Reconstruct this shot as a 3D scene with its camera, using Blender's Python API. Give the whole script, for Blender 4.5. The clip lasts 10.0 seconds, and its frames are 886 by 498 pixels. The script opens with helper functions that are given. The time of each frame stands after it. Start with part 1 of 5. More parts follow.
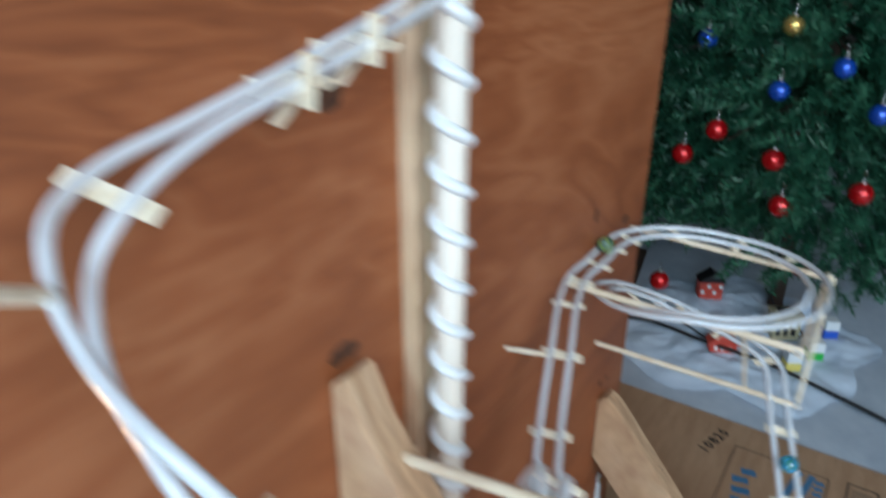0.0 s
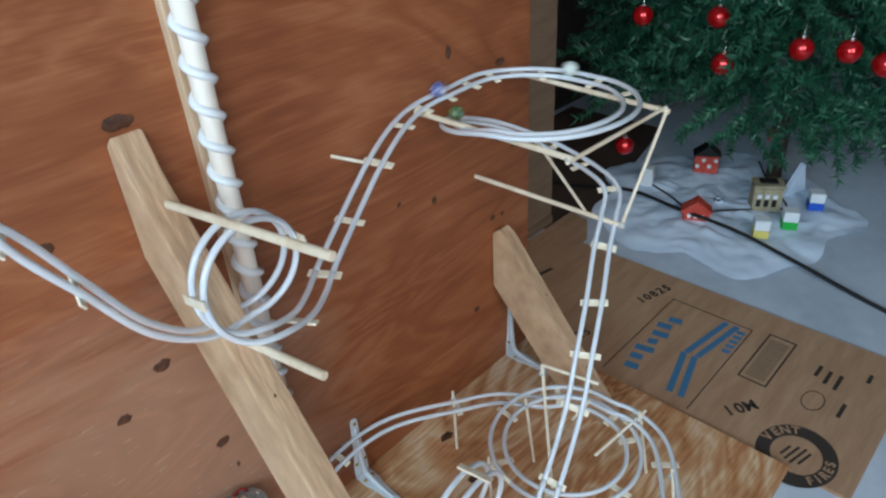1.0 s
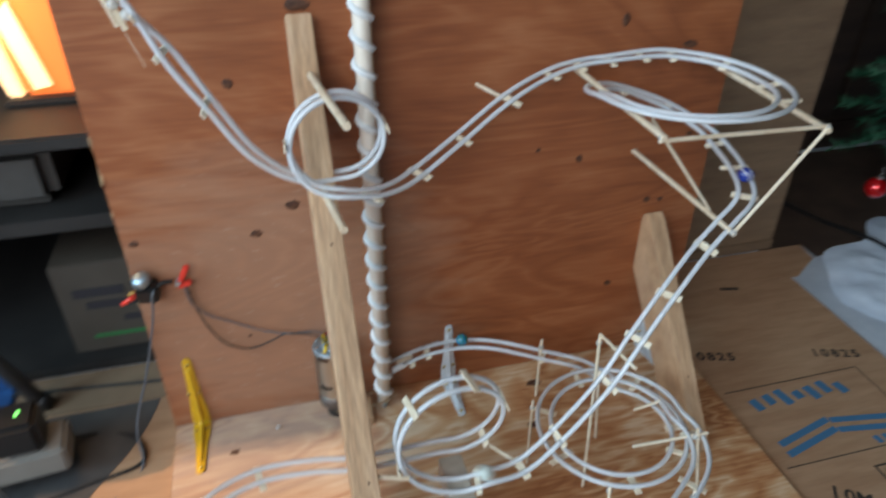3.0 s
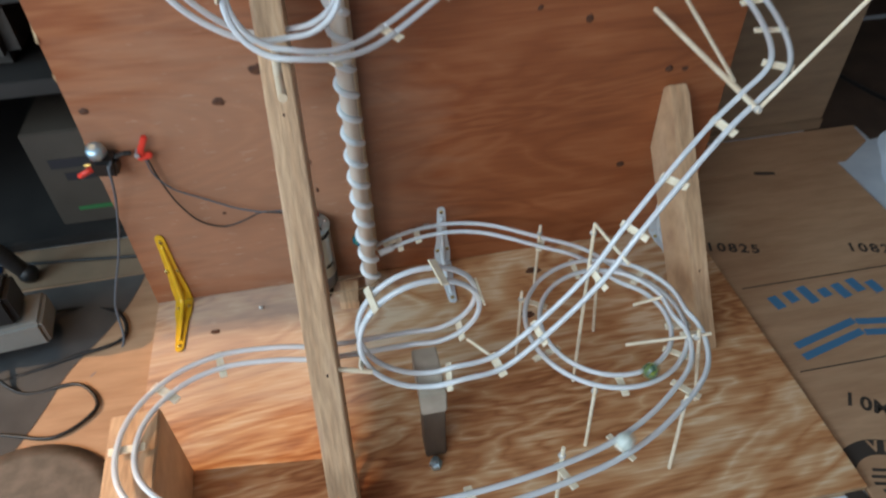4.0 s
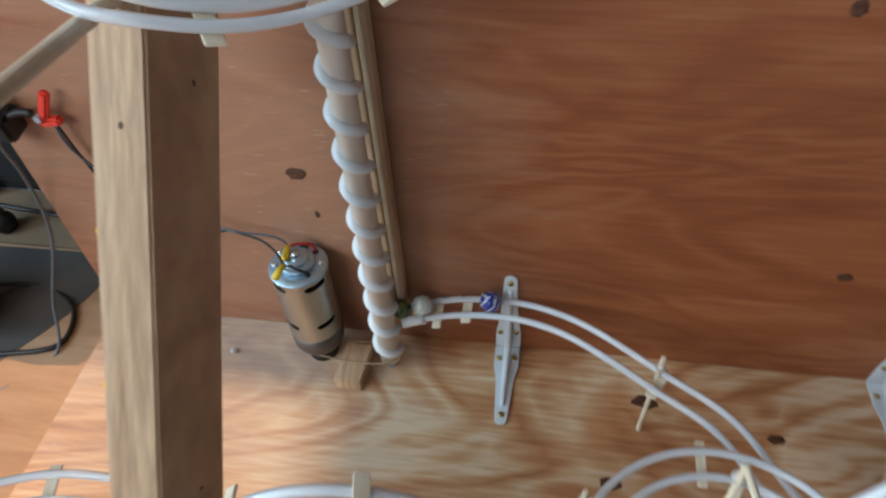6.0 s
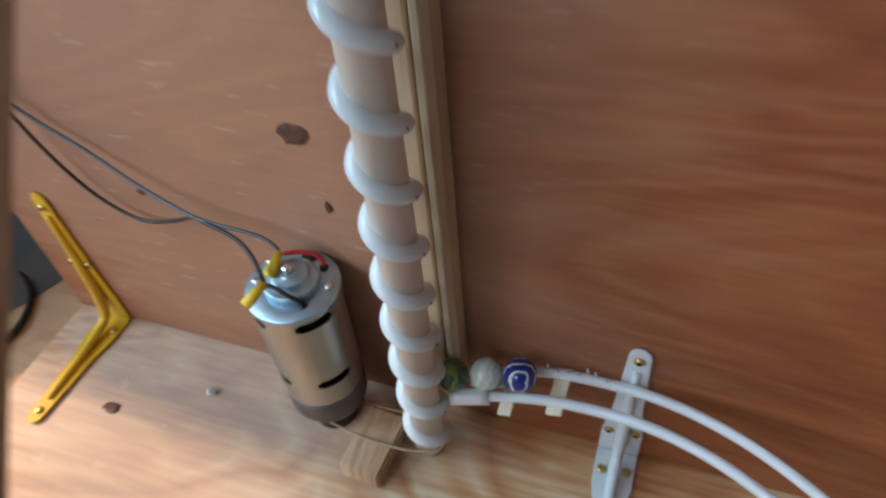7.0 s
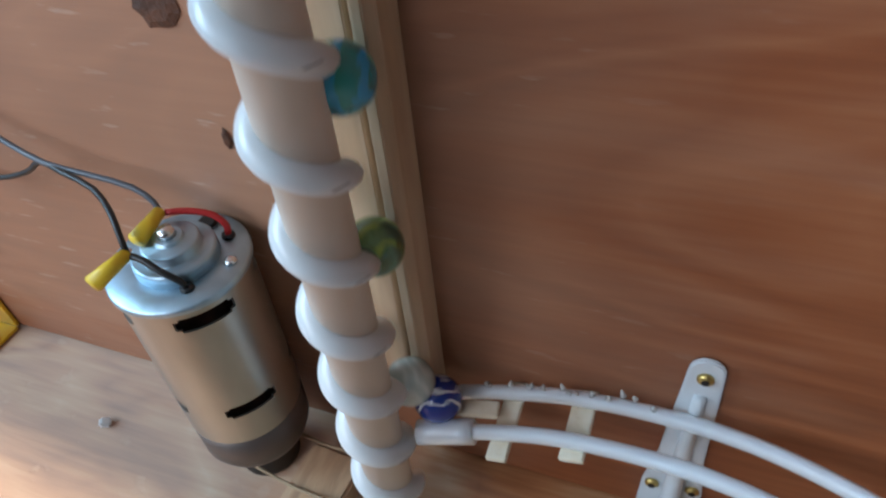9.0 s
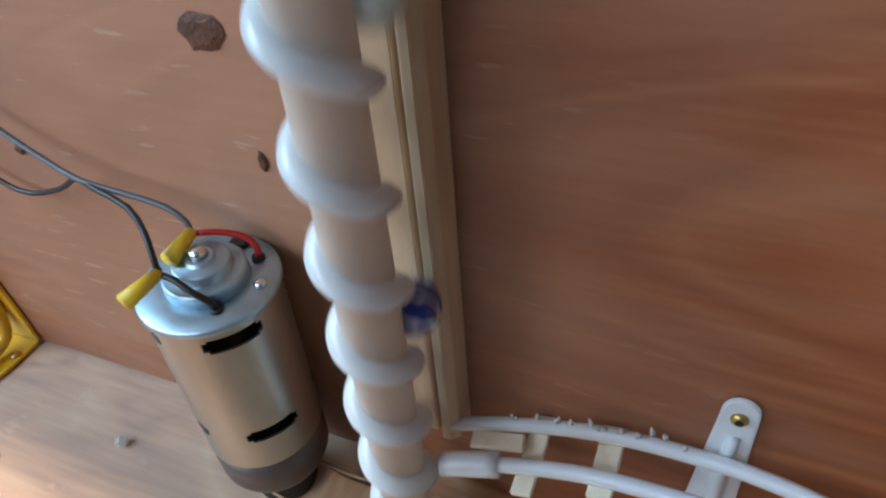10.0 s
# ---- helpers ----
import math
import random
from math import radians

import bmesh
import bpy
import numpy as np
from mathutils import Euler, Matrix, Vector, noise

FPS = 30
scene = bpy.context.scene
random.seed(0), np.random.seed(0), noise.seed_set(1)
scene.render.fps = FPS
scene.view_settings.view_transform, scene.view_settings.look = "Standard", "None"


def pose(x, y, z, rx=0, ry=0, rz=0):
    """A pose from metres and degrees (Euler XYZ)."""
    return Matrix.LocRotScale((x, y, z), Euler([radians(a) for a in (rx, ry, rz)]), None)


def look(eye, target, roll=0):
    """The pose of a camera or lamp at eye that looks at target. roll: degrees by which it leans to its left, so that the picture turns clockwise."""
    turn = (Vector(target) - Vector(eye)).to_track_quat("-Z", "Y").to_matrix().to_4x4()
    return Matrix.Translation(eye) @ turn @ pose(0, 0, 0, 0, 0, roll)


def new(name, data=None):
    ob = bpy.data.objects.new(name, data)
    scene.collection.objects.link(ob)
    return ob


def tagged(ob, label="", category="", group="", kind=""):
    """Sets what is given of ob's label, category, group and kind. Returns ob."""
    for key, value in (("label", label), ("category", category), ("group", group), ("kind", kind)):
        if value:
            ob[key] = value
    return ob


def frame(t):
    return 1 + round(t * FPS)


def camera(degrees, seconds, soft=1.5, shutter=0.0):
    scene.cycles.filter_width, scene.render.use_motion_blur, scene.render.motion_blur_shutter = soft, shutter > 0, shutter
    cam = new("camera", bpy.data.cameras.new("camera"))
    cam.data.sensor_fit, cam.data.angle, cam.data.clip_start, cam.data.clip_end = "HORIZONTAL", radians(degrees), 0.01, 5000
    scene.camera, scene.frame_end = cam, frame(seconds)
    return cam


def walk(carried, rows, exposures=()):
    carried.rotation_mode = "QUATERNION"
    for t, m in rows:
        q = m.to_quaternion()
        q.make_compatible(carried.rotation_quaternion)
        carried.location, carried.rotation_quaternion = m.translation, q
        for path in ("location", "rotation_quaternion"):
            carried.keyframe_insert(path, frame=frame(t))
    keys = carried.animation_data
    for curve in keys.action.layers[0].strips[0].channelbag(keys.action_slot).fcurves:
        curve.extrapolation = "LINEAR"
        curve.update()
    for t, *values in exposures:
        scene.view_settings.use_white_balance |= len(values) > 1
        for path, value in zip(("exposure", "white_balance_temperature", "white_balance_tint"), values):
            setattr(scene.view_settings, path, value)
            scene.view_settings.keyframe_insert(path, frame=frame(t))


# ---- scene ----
# ---------------------------------------------------------------- camera
cam = camera(65.89, 10.0, soft=2.2, shutter=0.5)
PATH = [
    (0, (-0.2753, -0.2133, 0.7062), (1.2009, 0.7933, -0.1152), 0.08),
    (0.5, (-0.2420, -0.4193, 0.6806), (1.0659, 0.7005, -0.2694), -3.28),
    (1, (-0.2226, -0.4894, 0.6761), (0.9482, 0.6946, -0.3702), -3.89),
    (1.5, (-0.2426, -0.5095, 0.6743), (0.9147, 0.6483, -0.4153), -5.86),
    (2, (-0.1973, -0.5877, 0.6762), (0.6705, 0.8627, -0.3291), -2.56),
    (2.5, (-0.1588, -0.6127, 0.6842), (0.5731, 0.9387, -0.2776), -4.23),
    (3, (-0.0907, -0.6673, 0.6651), (0.3326, 0.9226, -0.4122), 0.21),
    (3.2, (-0.0541, -0.6847, 0.6678), (0.2193, 0.9046, -0.4576), -2.13),
    (4.3, (0.0067, -0.5830, 0.6000), (0.2387, 0.7636, -0.8143), -1.45),
    (4.5, (0.0352, -0.5560, 0.5868), (0.1978, 0.7907, -0.8370), -0.42),
    (5, (0.1130, -0.4625, 0.5637), (-0.0986, 0.9480, -0.7903), -5.59),
    (5.2, (0.1160, -0.4405, 0.5501), (-0.1359, 0.9385, -0.8290), -6.42),
    (6.3, (0.108, -0.281, 0.464), (-0.206, 1.002, -1.038), -1.0),
    (6.5, (0.107, -0.254, 0.446), (-0.334, 0.999, -1.05), -2.8),
    (7, (0.085, -0.183, 0.344), (-0.458, 1.072, -1.115), -5.9),
    (7.5, (0.071, -0.144, 0.269), (-0.437, 1.206, -1.117), -3.0),
    (8, (0.08, -0.141, 0.25), (-0.44, 1.162, -1.175), -4.6),
    (8.5, (0.078, -0.134, 0.25), (-0.477, 1.155, -1.175), -6.4),
    (9, (0.076, -0.129, 0.251), (-0.521, 1.187, -1.133), -6.3),
    (9.5, (0.072, -0.127, 0.251), (-0.549, 1.211, -1.099), -6.0),
    (10, (0.07, -0.13, 0.251), (-0.572, 1.225, -1.073), -5.2),
]
EXPOSURES = [(0, 0.06, 6300, 10), (1.5, -0.03, 6300, 10), (2.5, -0.06, 6500, 10), (5.0, -0.04, 6550, 10), (6.3, 0.06, 6500, 10), (7.5, 0.14, 6050, 10), (10, 0.23, 5950, 10)]
walk(cam, [(t, look(eye, target, roll)) for t, eye, target, roll in PATH], EXPOSURES)

FLOOR = -0.012          # the base board lies on the floor; its top is z = 0

# ---------------------------------------------------------------- light
world = bpy.data.worlds.new("sky")
scene.world = world
world.use_nodes = True
_n = world.node_tree.nodes
_sky = _n.new("ShaderNodeTexSky")
_sky.sky_type, _sky.sun_disc = "NISHITA", False
_sky.sun_elevation, _sky.sun_rotation = radians(28), radians(215)
_n["Background"].inputs["Strength"].default_value = 0.12
world.node_tree.links.new(_sky.outputs["Color"], _n["Background"].inputs["Color"])


def area_lamp(name, eye, target, sx, sy, watts, colour):
    data = bpy.data.lights.new(name, "AREA")
    data.shape, data.size, data.size_y, data.energy, data.color = "RECTANGLE", sx, sy, watts, colour
    ob = new(name, data)
    ob.matrix_world = look(eye, target)
    return ob


# daylight through the side window and the wide window behind the camera, low sun through a small opening sized to its
# patch, warm fill added by the orange cloth
area_lamp("window_light", (-2.36, -0.90, 1.45), (-0.1, -0.15, 0.1), 0.95, 1.2, 50, (0.58, 0.84, 1.0))
area_lamp("window_light", (-1.15, -1.96, 1.50), (0.1, 0.0, 0.1), 1.6, 1.2, 31, (0.82, 0.90, 0.97))
_sun = bpy.data.lights.new("sun", "SUN")
_sun.energy, _sun.angle, _sun.color = 3.8, radians(0.8), (1.0, 0.62, 0.34)
_sun_ob = new("sun", _sun)
_sun_ob.matrix_world = look((-8.0, 0.80, 5.9), (0, 0, 0))
# warm fill added for the left side, with no real bulb there
_warm_fill = bpy.data.lights.new("warm_fill_light", "POINT")
_warm_fill.energy, _warm_fill.color, _warm_fill.shadow_soft_size = 1.2, (1.0, 0.55, 0.22), 0.03
new("warm_fill_light", _warm_fill).location = (-0.42, 0.19, 0.50)

# ---------------------------------------------------------------- materials


def material(name, base, rough=0.5, metal=0.0, **kw):
    m = bpy.data.materials.new(name)
    m.use_nodes = True
    b = m.node_tree.nodes["Principled BSDF"]
    b.inputs["Base Color"].default_value = (*base, 1)
    b.inputs["Roughness"].default_value = rough
    b.inputs["Metallic"].default_value = metal
    for key, value in kw.items():
        b.inputs[key.replace("_", " ")].default_value = value
    return m


def mottled(name, stops, scale, stretch=(1, 1, 1), rough=0.6, bump=0.1, detail=6.0, fine=0.0, distortion=0.0, metal=0.0, **kw):
    """Colour from stretched noise, with a second, finer noise for relief."""
    m = material(name, stops[0][1], rough, metal, **kw)
    t = m.node_tree
    b = t.nodes["Principled BSDF"]
    co, mp = t.nodes.new("ShaderNodeTexCoord"), t.nodes.new("ShaderNodeMapping")
    mp.inputs["Scale"].default_value = stretch
    t.links.new(co.outputs["Object"], mp.inputs["Vector"])
    nz = t.nodes.new("ShaderNodeTexNoise")
    nz.inputs["Scale"].default_value, nz.inputs["Detail"].default_value = scale, detail
    nz.inputs["Distortion"].default_value = distortion
    t.links.new(mp.outputs["Vector"], nz.inputs["Vector"])
    ramp = t.nodes.new("ShaderNodeValToRGB")
    el = ramp.color_ramp.elements
    for n, (at, colour) in enumerate(stops):
        e = el[n] if n < 2 else el.new(at)
        e.position, e.color = at, (*colour, 1)
    t.links.new(nz.outputs["Fac"], ramp.inputs["Fac"])
    out = ramp.outputs["Color"]
    f = t.nodes.new("ShaderNodeTexNoise")
    f.inputs["Scale"].default_value, f.inputs["Detail"].default_value = scale * 5, 4
    t.links.new(mp.outputs["Vector"], f.inputs["Vector"])
    if fine:
        mix = t.nodes.new("ShaderNodeMixRGB")
        mix.blend_type = "OVERLAY"
        mix.inputs["Fac"].default_value = fine
        t.links.new(out, mix.inputs["Color1"])
        t.links.new(f.outputs["Fac"], mix.inputs["Color2"])
        out = mix.outputs["Color"]
    t.links.new(out, b.inputs["Base Color"])
    if bump:
        bp = t.nodes.new("ShaderNodeBump")
        bp.inputs["Strength"].default_value, bp.inputs["Distance"].default_value = bump, 0.002
        t.links.new(f.outputs["Fac"], bp.inputs["Height"])
        t.links.new(bp.outputs["Normal"], b.inputs["Normal"])
    return m


def ply(name, stops, across, band, wobble, grain, rough=0.6, contrast=0.35, patch=0.3, streak=0.4, worn=None):
    """Rotary-cut plywood: wavy figure bands, long fine grain and broad uneven staining."""
    m = mottled(name, stops, 2.0, (1, 1, 1), rough, 0.0)
    t = m.node_tree
    b = t.nodes["Principled BSDF"]
    for link in list(t.links):
        if link.to_node == b:
            t.links.remove(link)
    co = t.nodes.new("ShaderNodeTexCoord")
    mp = t.nodes.new("ShaderNodeMapping")
    mp.inputs["Scale"].default_value = across
    t.links.new(co.outputs["Object"], mp.inputs["Vector"])
    fig = t.nodes.new("ShaderNodeTexNoise")
    fig.inputs["Scale"].default_value, fig.inputs["Detail"].default_value, fig.inputs["Distortion"].default_value = band, 3.0, wobble
    t.links.new(mp.outputs["Vector"], fig.inputs["Vector"])
    saw = t.nodes.new("ShaderNodeMath")
    saw.operation = "PINGPONG"
    saw.inputs[1].default_value = 0.5
    mul = t.nodes.new("ShaderNodeMath")
    mul.operation = "MULTIPLY"
    mul.inputs[1].default_value = 9.0
    t.links.new(fig.outputs["Fac"], mul.inputs[0])
    t.links.new(mul.outputs[0], saw.inputs[0])
    lines = t.nodes.new("ShaderNodeTexNoise")
    lines.inputs["Scale"].default_value, lines.inputs["Detail"].default_value = grain, 4.0
    mp2 = t.nodes.new("ShaderNodeMapping")
    mp2.inputs["Scale"].default_value = tuple(v if v < 1 else v * 4 for v in across)
    t.links.new(co.outputs["Object"], mp2.inputs["Vector"])
    t.links.new(mp2.outputs["Vector"], lines.inputs["Vector"])
    stain = t.nodes.new("ShaderNodeTexNoise")
    stain.inputs["Scale"].default_value, stain.inputs["Detail"].default_value = 4.0, 3.0
    t.links.new(co.outputs["Object"], stain.inputs["Vector"])

    def add(x, y, k):
        n = t.nodes.new("ShaderNodeMath")
        n.operation = "MULTIPLY_ADD"
        n.inputs[1].default_value = k
        t.links.new(x, n.inputs[0])
        t.links.new(y, n.inputs[2])
        return n.outputs[0]
    base = t.nodes.new("ShaderNodeValue")
    base.outputs[0].default_value = 0.5 - contrast / 4 - patch / 2 - streak / 2
    v = add(saw.outputs[0], base.outputs[0], contrast)
    v = add(stain.outputs["Fac"], v, patch)
    v = add(lines.outputs["Fac"], v, streak)
    ramp = next(n for n in t.nodes if n.type == "VALTORGB")
    t.links.new(v, ramp.inputs["Fac"])
    colour, height = ramp.outputs["Color"], lines.outputs["Fac"]
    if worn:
        # a sanded, scratched patch with an uneven rim; much of its paleness paints in brighter light
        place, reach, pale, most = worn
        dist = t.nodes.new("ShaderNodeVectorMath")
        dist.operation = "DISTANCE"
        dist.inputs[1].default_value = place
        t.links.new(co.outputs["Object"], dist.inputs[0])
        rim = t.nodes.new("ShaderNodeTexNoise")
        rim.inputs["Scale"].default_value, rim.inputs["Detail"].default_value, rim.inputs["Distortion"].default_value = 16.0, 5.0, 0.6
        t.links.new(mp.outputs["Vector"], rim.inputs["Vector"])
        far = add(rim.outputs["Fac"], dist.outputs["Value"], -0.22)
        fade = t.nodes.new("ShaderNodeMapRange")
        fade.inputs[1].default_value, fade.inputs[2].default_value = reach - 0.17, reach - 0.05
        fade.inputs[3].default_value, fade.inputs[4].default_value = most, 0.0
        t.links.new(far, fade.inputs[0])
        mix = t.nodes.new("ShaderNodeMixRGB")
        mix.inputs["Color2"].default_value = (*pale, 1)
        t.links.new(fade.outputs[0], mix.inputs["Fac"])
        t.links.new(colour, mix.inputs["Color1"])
        nick = t.nodes.new("ShaderNodeTexNoise")
        nick.inputs["Scale"].default_value, nick.inputs["Detail"].default_value = 62.0, 3.0
        mp3 = t.nodes.new("ShaderNodeMapping")
        mp3.inputs["Scale"].default_value = (0.8, 1, 4.5)
        t.links.new(co.outputs["Object"], mp3.inputs["Vector"])
        t.links.new(mp3.outputs["Vector"], nick.inputs["Vector"])
        cut = t.nodes.new("ShaderNodeMapRange")
        cut.inputs[1].default_value, cut.inputs[2].default_value = 0.635, 0.69
        cut.inputs[3].default_value, cut.inputs[4].default_value = 0.0, 0.5
        t.links.new(nick.outputs["Fac"], cut.inputs[0])
        both = t.nodes.new("ShaderNodeMath")
        both.operation = "MULTIPLY"
        t.links.new(cut.outputs[0], both.inputs[0])
        t.links.new(fade.outputs[0], both.inputs[1])
        dent = t.nodes.new("ShaderNodeMixRGB")
        dent.inputs["Color2"].default_value = (0.62, 0.50, 0.40, 1)
        t.links.new(both.outputs[0], dent.inputs["Fac"])
        t.links.new(mix.outputs["Color"], dent.inputs["Color1"])
        colour = dent.outputs["Color"]
        height = add(both.outputs[0], height, -3.0)
    t.links.new(colour, b.inputs["Base Color"])
    bp = t.nodes.new("ShaderNodeBump")
    bp.inputs["Strength"].default_value, bp.inputs["Distance"].default_value = 0.25, 0.0006
    t.links.new(height, bp.inputs["Height"])
    t.links.new(bp.outputs["Normal"], b.inputs["Normal"])
    return m


# pale patches near the motor carry painted light over scratched wood
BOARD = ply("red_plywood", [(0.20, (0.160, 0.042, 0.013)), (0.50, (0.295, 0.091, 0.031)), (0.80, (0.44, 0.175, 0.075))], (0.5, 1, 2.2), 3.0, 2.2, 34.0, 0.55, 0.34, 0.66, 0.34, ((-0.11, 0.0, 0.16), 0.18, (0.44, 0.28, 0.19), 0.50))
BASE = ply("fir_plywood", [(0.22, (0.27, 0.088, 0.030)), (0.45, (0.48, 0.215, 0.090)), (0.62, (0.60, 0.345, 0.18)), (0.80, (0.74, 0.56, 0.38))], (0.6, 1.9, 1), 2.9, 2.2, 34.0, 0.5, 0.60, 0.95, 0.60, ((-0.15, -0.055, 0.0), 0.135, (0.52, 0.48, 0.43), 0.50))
PLY_EDGE = mottled("plywood_edge", [(0.35, (0.30, 0.17, 0.09)), (0.65, (0.55, 0.38, 0.22))], 60.0, (1, 1, 6), 0.8, 0.3, 4, 0.3)
LUMBER = mottled("pine_lumber", [(0.32, (0.42, 0.25, 0.14)), (0.5, (0.54, 0.345, 0.205)), (0.7, (0.63, 0.435, 0.285))], 9.0, (7, 0.9, 0.9), 0.6, 0.4, 6, 0.5, 0.6)
STRIP = mottled("pine_strip", [(0.35, (0.56, 0.38, 0.23)), (0.65, (0.71, 0.53, 0.36))], 20.0, (3, 3, 0.4), 0.55, 0.1, 4, 0.25)
ROD = mottled("screw_rod", [(0.35, (0.80, 0.71, 0.61)), (0.65, (0.87, 0.80, 0.71))], 40.0, (1, 1, 0.15), 0.5, 0.1, 4, 0.2)
DOWEL = mottled("birch_dowel", [(0.35, (0.70, 0.56, 0.40)), (0.65, (0.82, 0.70, 0.54))], 40.0, (1, 1, 0.3), 0.55, 0.1, 4, 0.2)
STICK = mottled("craft_stick", [(0.35, (0.74, 0.62, 0.45)), (0.65, (0.86, 0.77, 0.62))], 90.0, (1, 1, 1), 0.6, 0.15, 4, 0.2)
KNOT = mottled("knot", [(0.35, (0.045, 0.018, 0.010)), (0.65, (0.13, 0.05, 0.024))], 160.0, (1, 1, 1), 0.6, 0.3, 4, 0.2)
TUBE = material("milky_tube", (0.88, 0.94, 1.0), 0.26, Transmission_Weight=0.40, IOR=1.42, Specular_IOR_Level=0.8)
SCREW_TUBE = material("white_screw_tube", (0.93, 0.97, 1.0), 0.28, Transmission_Weight=0.15, IOR=1.42, Specular_IOR_Level=0.8)
GLUE = material("dried_glue", (0.85, 0.85, 0.83), 0.25, Transmission_Weight=0.5)
STEEL = mottled("zinc_steel", [(0.35, (0.40, 0.54, 0.64)), (0.65, (0.52, 0.67, 0.78))], 60.0, (1, 1, 1), 0.46, 0.05, 4, 0.1, metal=1.0)
CAN = mottled("motor_can", [(0.35, (0.39, 0.40, 0.375)), (0.65, (0.49, 0.50, 0.465))], 30.0, (1, 1, 0.3), 0.36, 0.04, 4, 0.1, metal=1.0)
CAN_DARK = material("motor_ring", (0.14, 0.12, 0.11), 0.45, 0.6)
BLACK = material("black_plastic", (0.012, 0.012, 0.013), 0.45)
DARK = material("dark_slot", (0.02, 0.014, 0.010), 0.6)
YELLOW = mottled("yellow_paint", [(0.35, (0.62, 0.36, 0.015)), (0.65, (0.72, 0.44, 0.02))], 40.0, (1, 1, 1), 0.4, 0.05)
YELLOW_CAP = material("yellow_cap", (0.80, 0.55, 0.03), 0.45)
WHITE_PAINT = mottled("white_enamel", [(0.35, (0.66, 0.70, 0.74)), (0.65, (0.76, 0.80, 0.83))], 50.0, (1, 1, 1), 0.3, 0.05)
BRASS = material("brass_screw", (0.62, 0.46, 0.16), 0.35, 1.0)
RED_WIRE = material("red_wire", (0.45, 0.02, 0.02), 0.45)
RED_CLIP = material("red_vinyl", (0.75, 0.05, 0.03), 0.4)
GREY_WIRE = material("grey_wire", (0.10, 0.11, 0.13), 0.45)
FLOOR_MAT = mottled("grey_floor", [(0.35, (0.46, 0.52, 0.60)), (0.65, (0.54, 0.60, 0.68))], 8.0, (1, 1, 1), 0.55, 0.05, 6, 0.2)
WALL_MAT = mottled("wall_paint", [(0.35, (0.10, 0.092, 0.085)), (0.65, (0.13, 0.12, 0.11))], 5.0, (1, 1, 1), 0.8, 0.05)
CEIL_MAT = mottled("ceiling_paint", [(0.35, (0.42, 0.41, 0.40)), (0.65, (0.46, 0.45, 0.44))], 5.0, (1, 1, 1), 0.85, 0.05)
CARD = mottled("cardboard", [(0.35, (0.36, 0.205, 0.115)), (0.65, (0.43, 0.26, 0.152))], 9.0, (1, 6, 1), 0.8, 0.06, 5, 0.15)
# darker copy of CARD: shade put into the colour, also used for printed bars
CARD_DARK = mottled("cardboard_shade_and_print", [(0.35, (0.19, 0.125, 0.078)), (0.65, (0.235, 0.16, 0.10))], 9.0, (1, 1, 6), 0.8, 0.06, 5, 0.15)
INK = material("black_ink", (0.040, 0.030, 0.024), 0.7)
BLUE_INK = material("blue_ink", (0.055, 0.17, 0.31), 0.7)
CLOTH = mottled("white_cloth", [(0.35, (0.60, 0.70, 0.84)), (0.65, (0.70, 0.80, 0.93))], 12.0, (1, 1, 1), 0.9, 0.1, 5, 0.1)
NEEDLE = mottled("fir_needles", [(0.3, (0.008, 0.058, 0.030)), (0.55, (0.020, 0.105, 0.054)), (0.75, (0.085, 0.235, 0.135))], 30.0, (1, 1, 1), 0.5, 0)
BARK = mottled("bark", [(0.35, (0.05, 0.03, 0.02)), (0.65, (0.10, 0.06, 0.04))], 40.0, (1, 1, 0.3), 0.8, 0.3)
RED_GLASS = material("red_bauble", (0.55, 0.006, 0.010), 0.12, 0.55, Coat_Weight=0.6)
BLUE_GLASS = material("blue_bauble", (0.01, 0.09, 0.55), 0.12, 0.55, Coat_Weight=0.6)
GOLD_GLASS = material("gold_bauble", (0.70, 0.50, 0.16), 0.15, 0.8)
SILVER = material("silver_cap", (0.75, 0.75, 0.75), 0.25, 1.0)

# ---------------------------------------------------------------- mesh helpers


def mesh_of(bm, mat, smooth=False):
    me = bpy.data.meshes.new("mesh")
    bm.normal_update()
    bm.to_mesh(me)
    bm.free()
    me.materials.append(mat)
    if smooth:
        me.polygons.foreach_set("use_smooth", [True] * len(me.polygons))
    return me


def thing(name, label, category, group="", kind="", at=(0, 0, 0)):
    ob = new(name)
    ob.empty_display_size = 0.02
    ob.location = at
    return tagged(ob, label, category, group, kind)


def part(name, bm, mat, parent=None, label="", smooth=False):
    me = bm if isinstance(bm, bpy.types.Mesh) else mesh_of(bm, mat, smooth)
    ob = new(name, me)
    if parent is not None:
        ob.parent = parent
    return tagged(ob, label)


def box(x0, x1, y0, y1, z0, z1, bevel=0.0):
    bm = bmesh.new()
    bmesh.ops.create_cube(bm, size=1, matrix=Matrix.Translation(((x0 + x1) / 2, (y0 + y1) / 2, (z0 + z1) / 2)) @ Matrix.Diagonal((x1 - x0, y1 - y0, z1 - z0, 1)))
    if bevel:
        bmesh.ops.bevel(bm, geom=bm.edges[:], offset=bevel, segments=2, affect="EDGES")
    return bm


def block(m, sx, sy, sz, bevel=0.0):
    """A box of that size round the origin of the pose m."""
    bm = box(-sx / 2, sx / 2, -sy / 2, sy / 2, -sz / 2, sz / 2, bevel)
    bm.transform(m)
    return bm


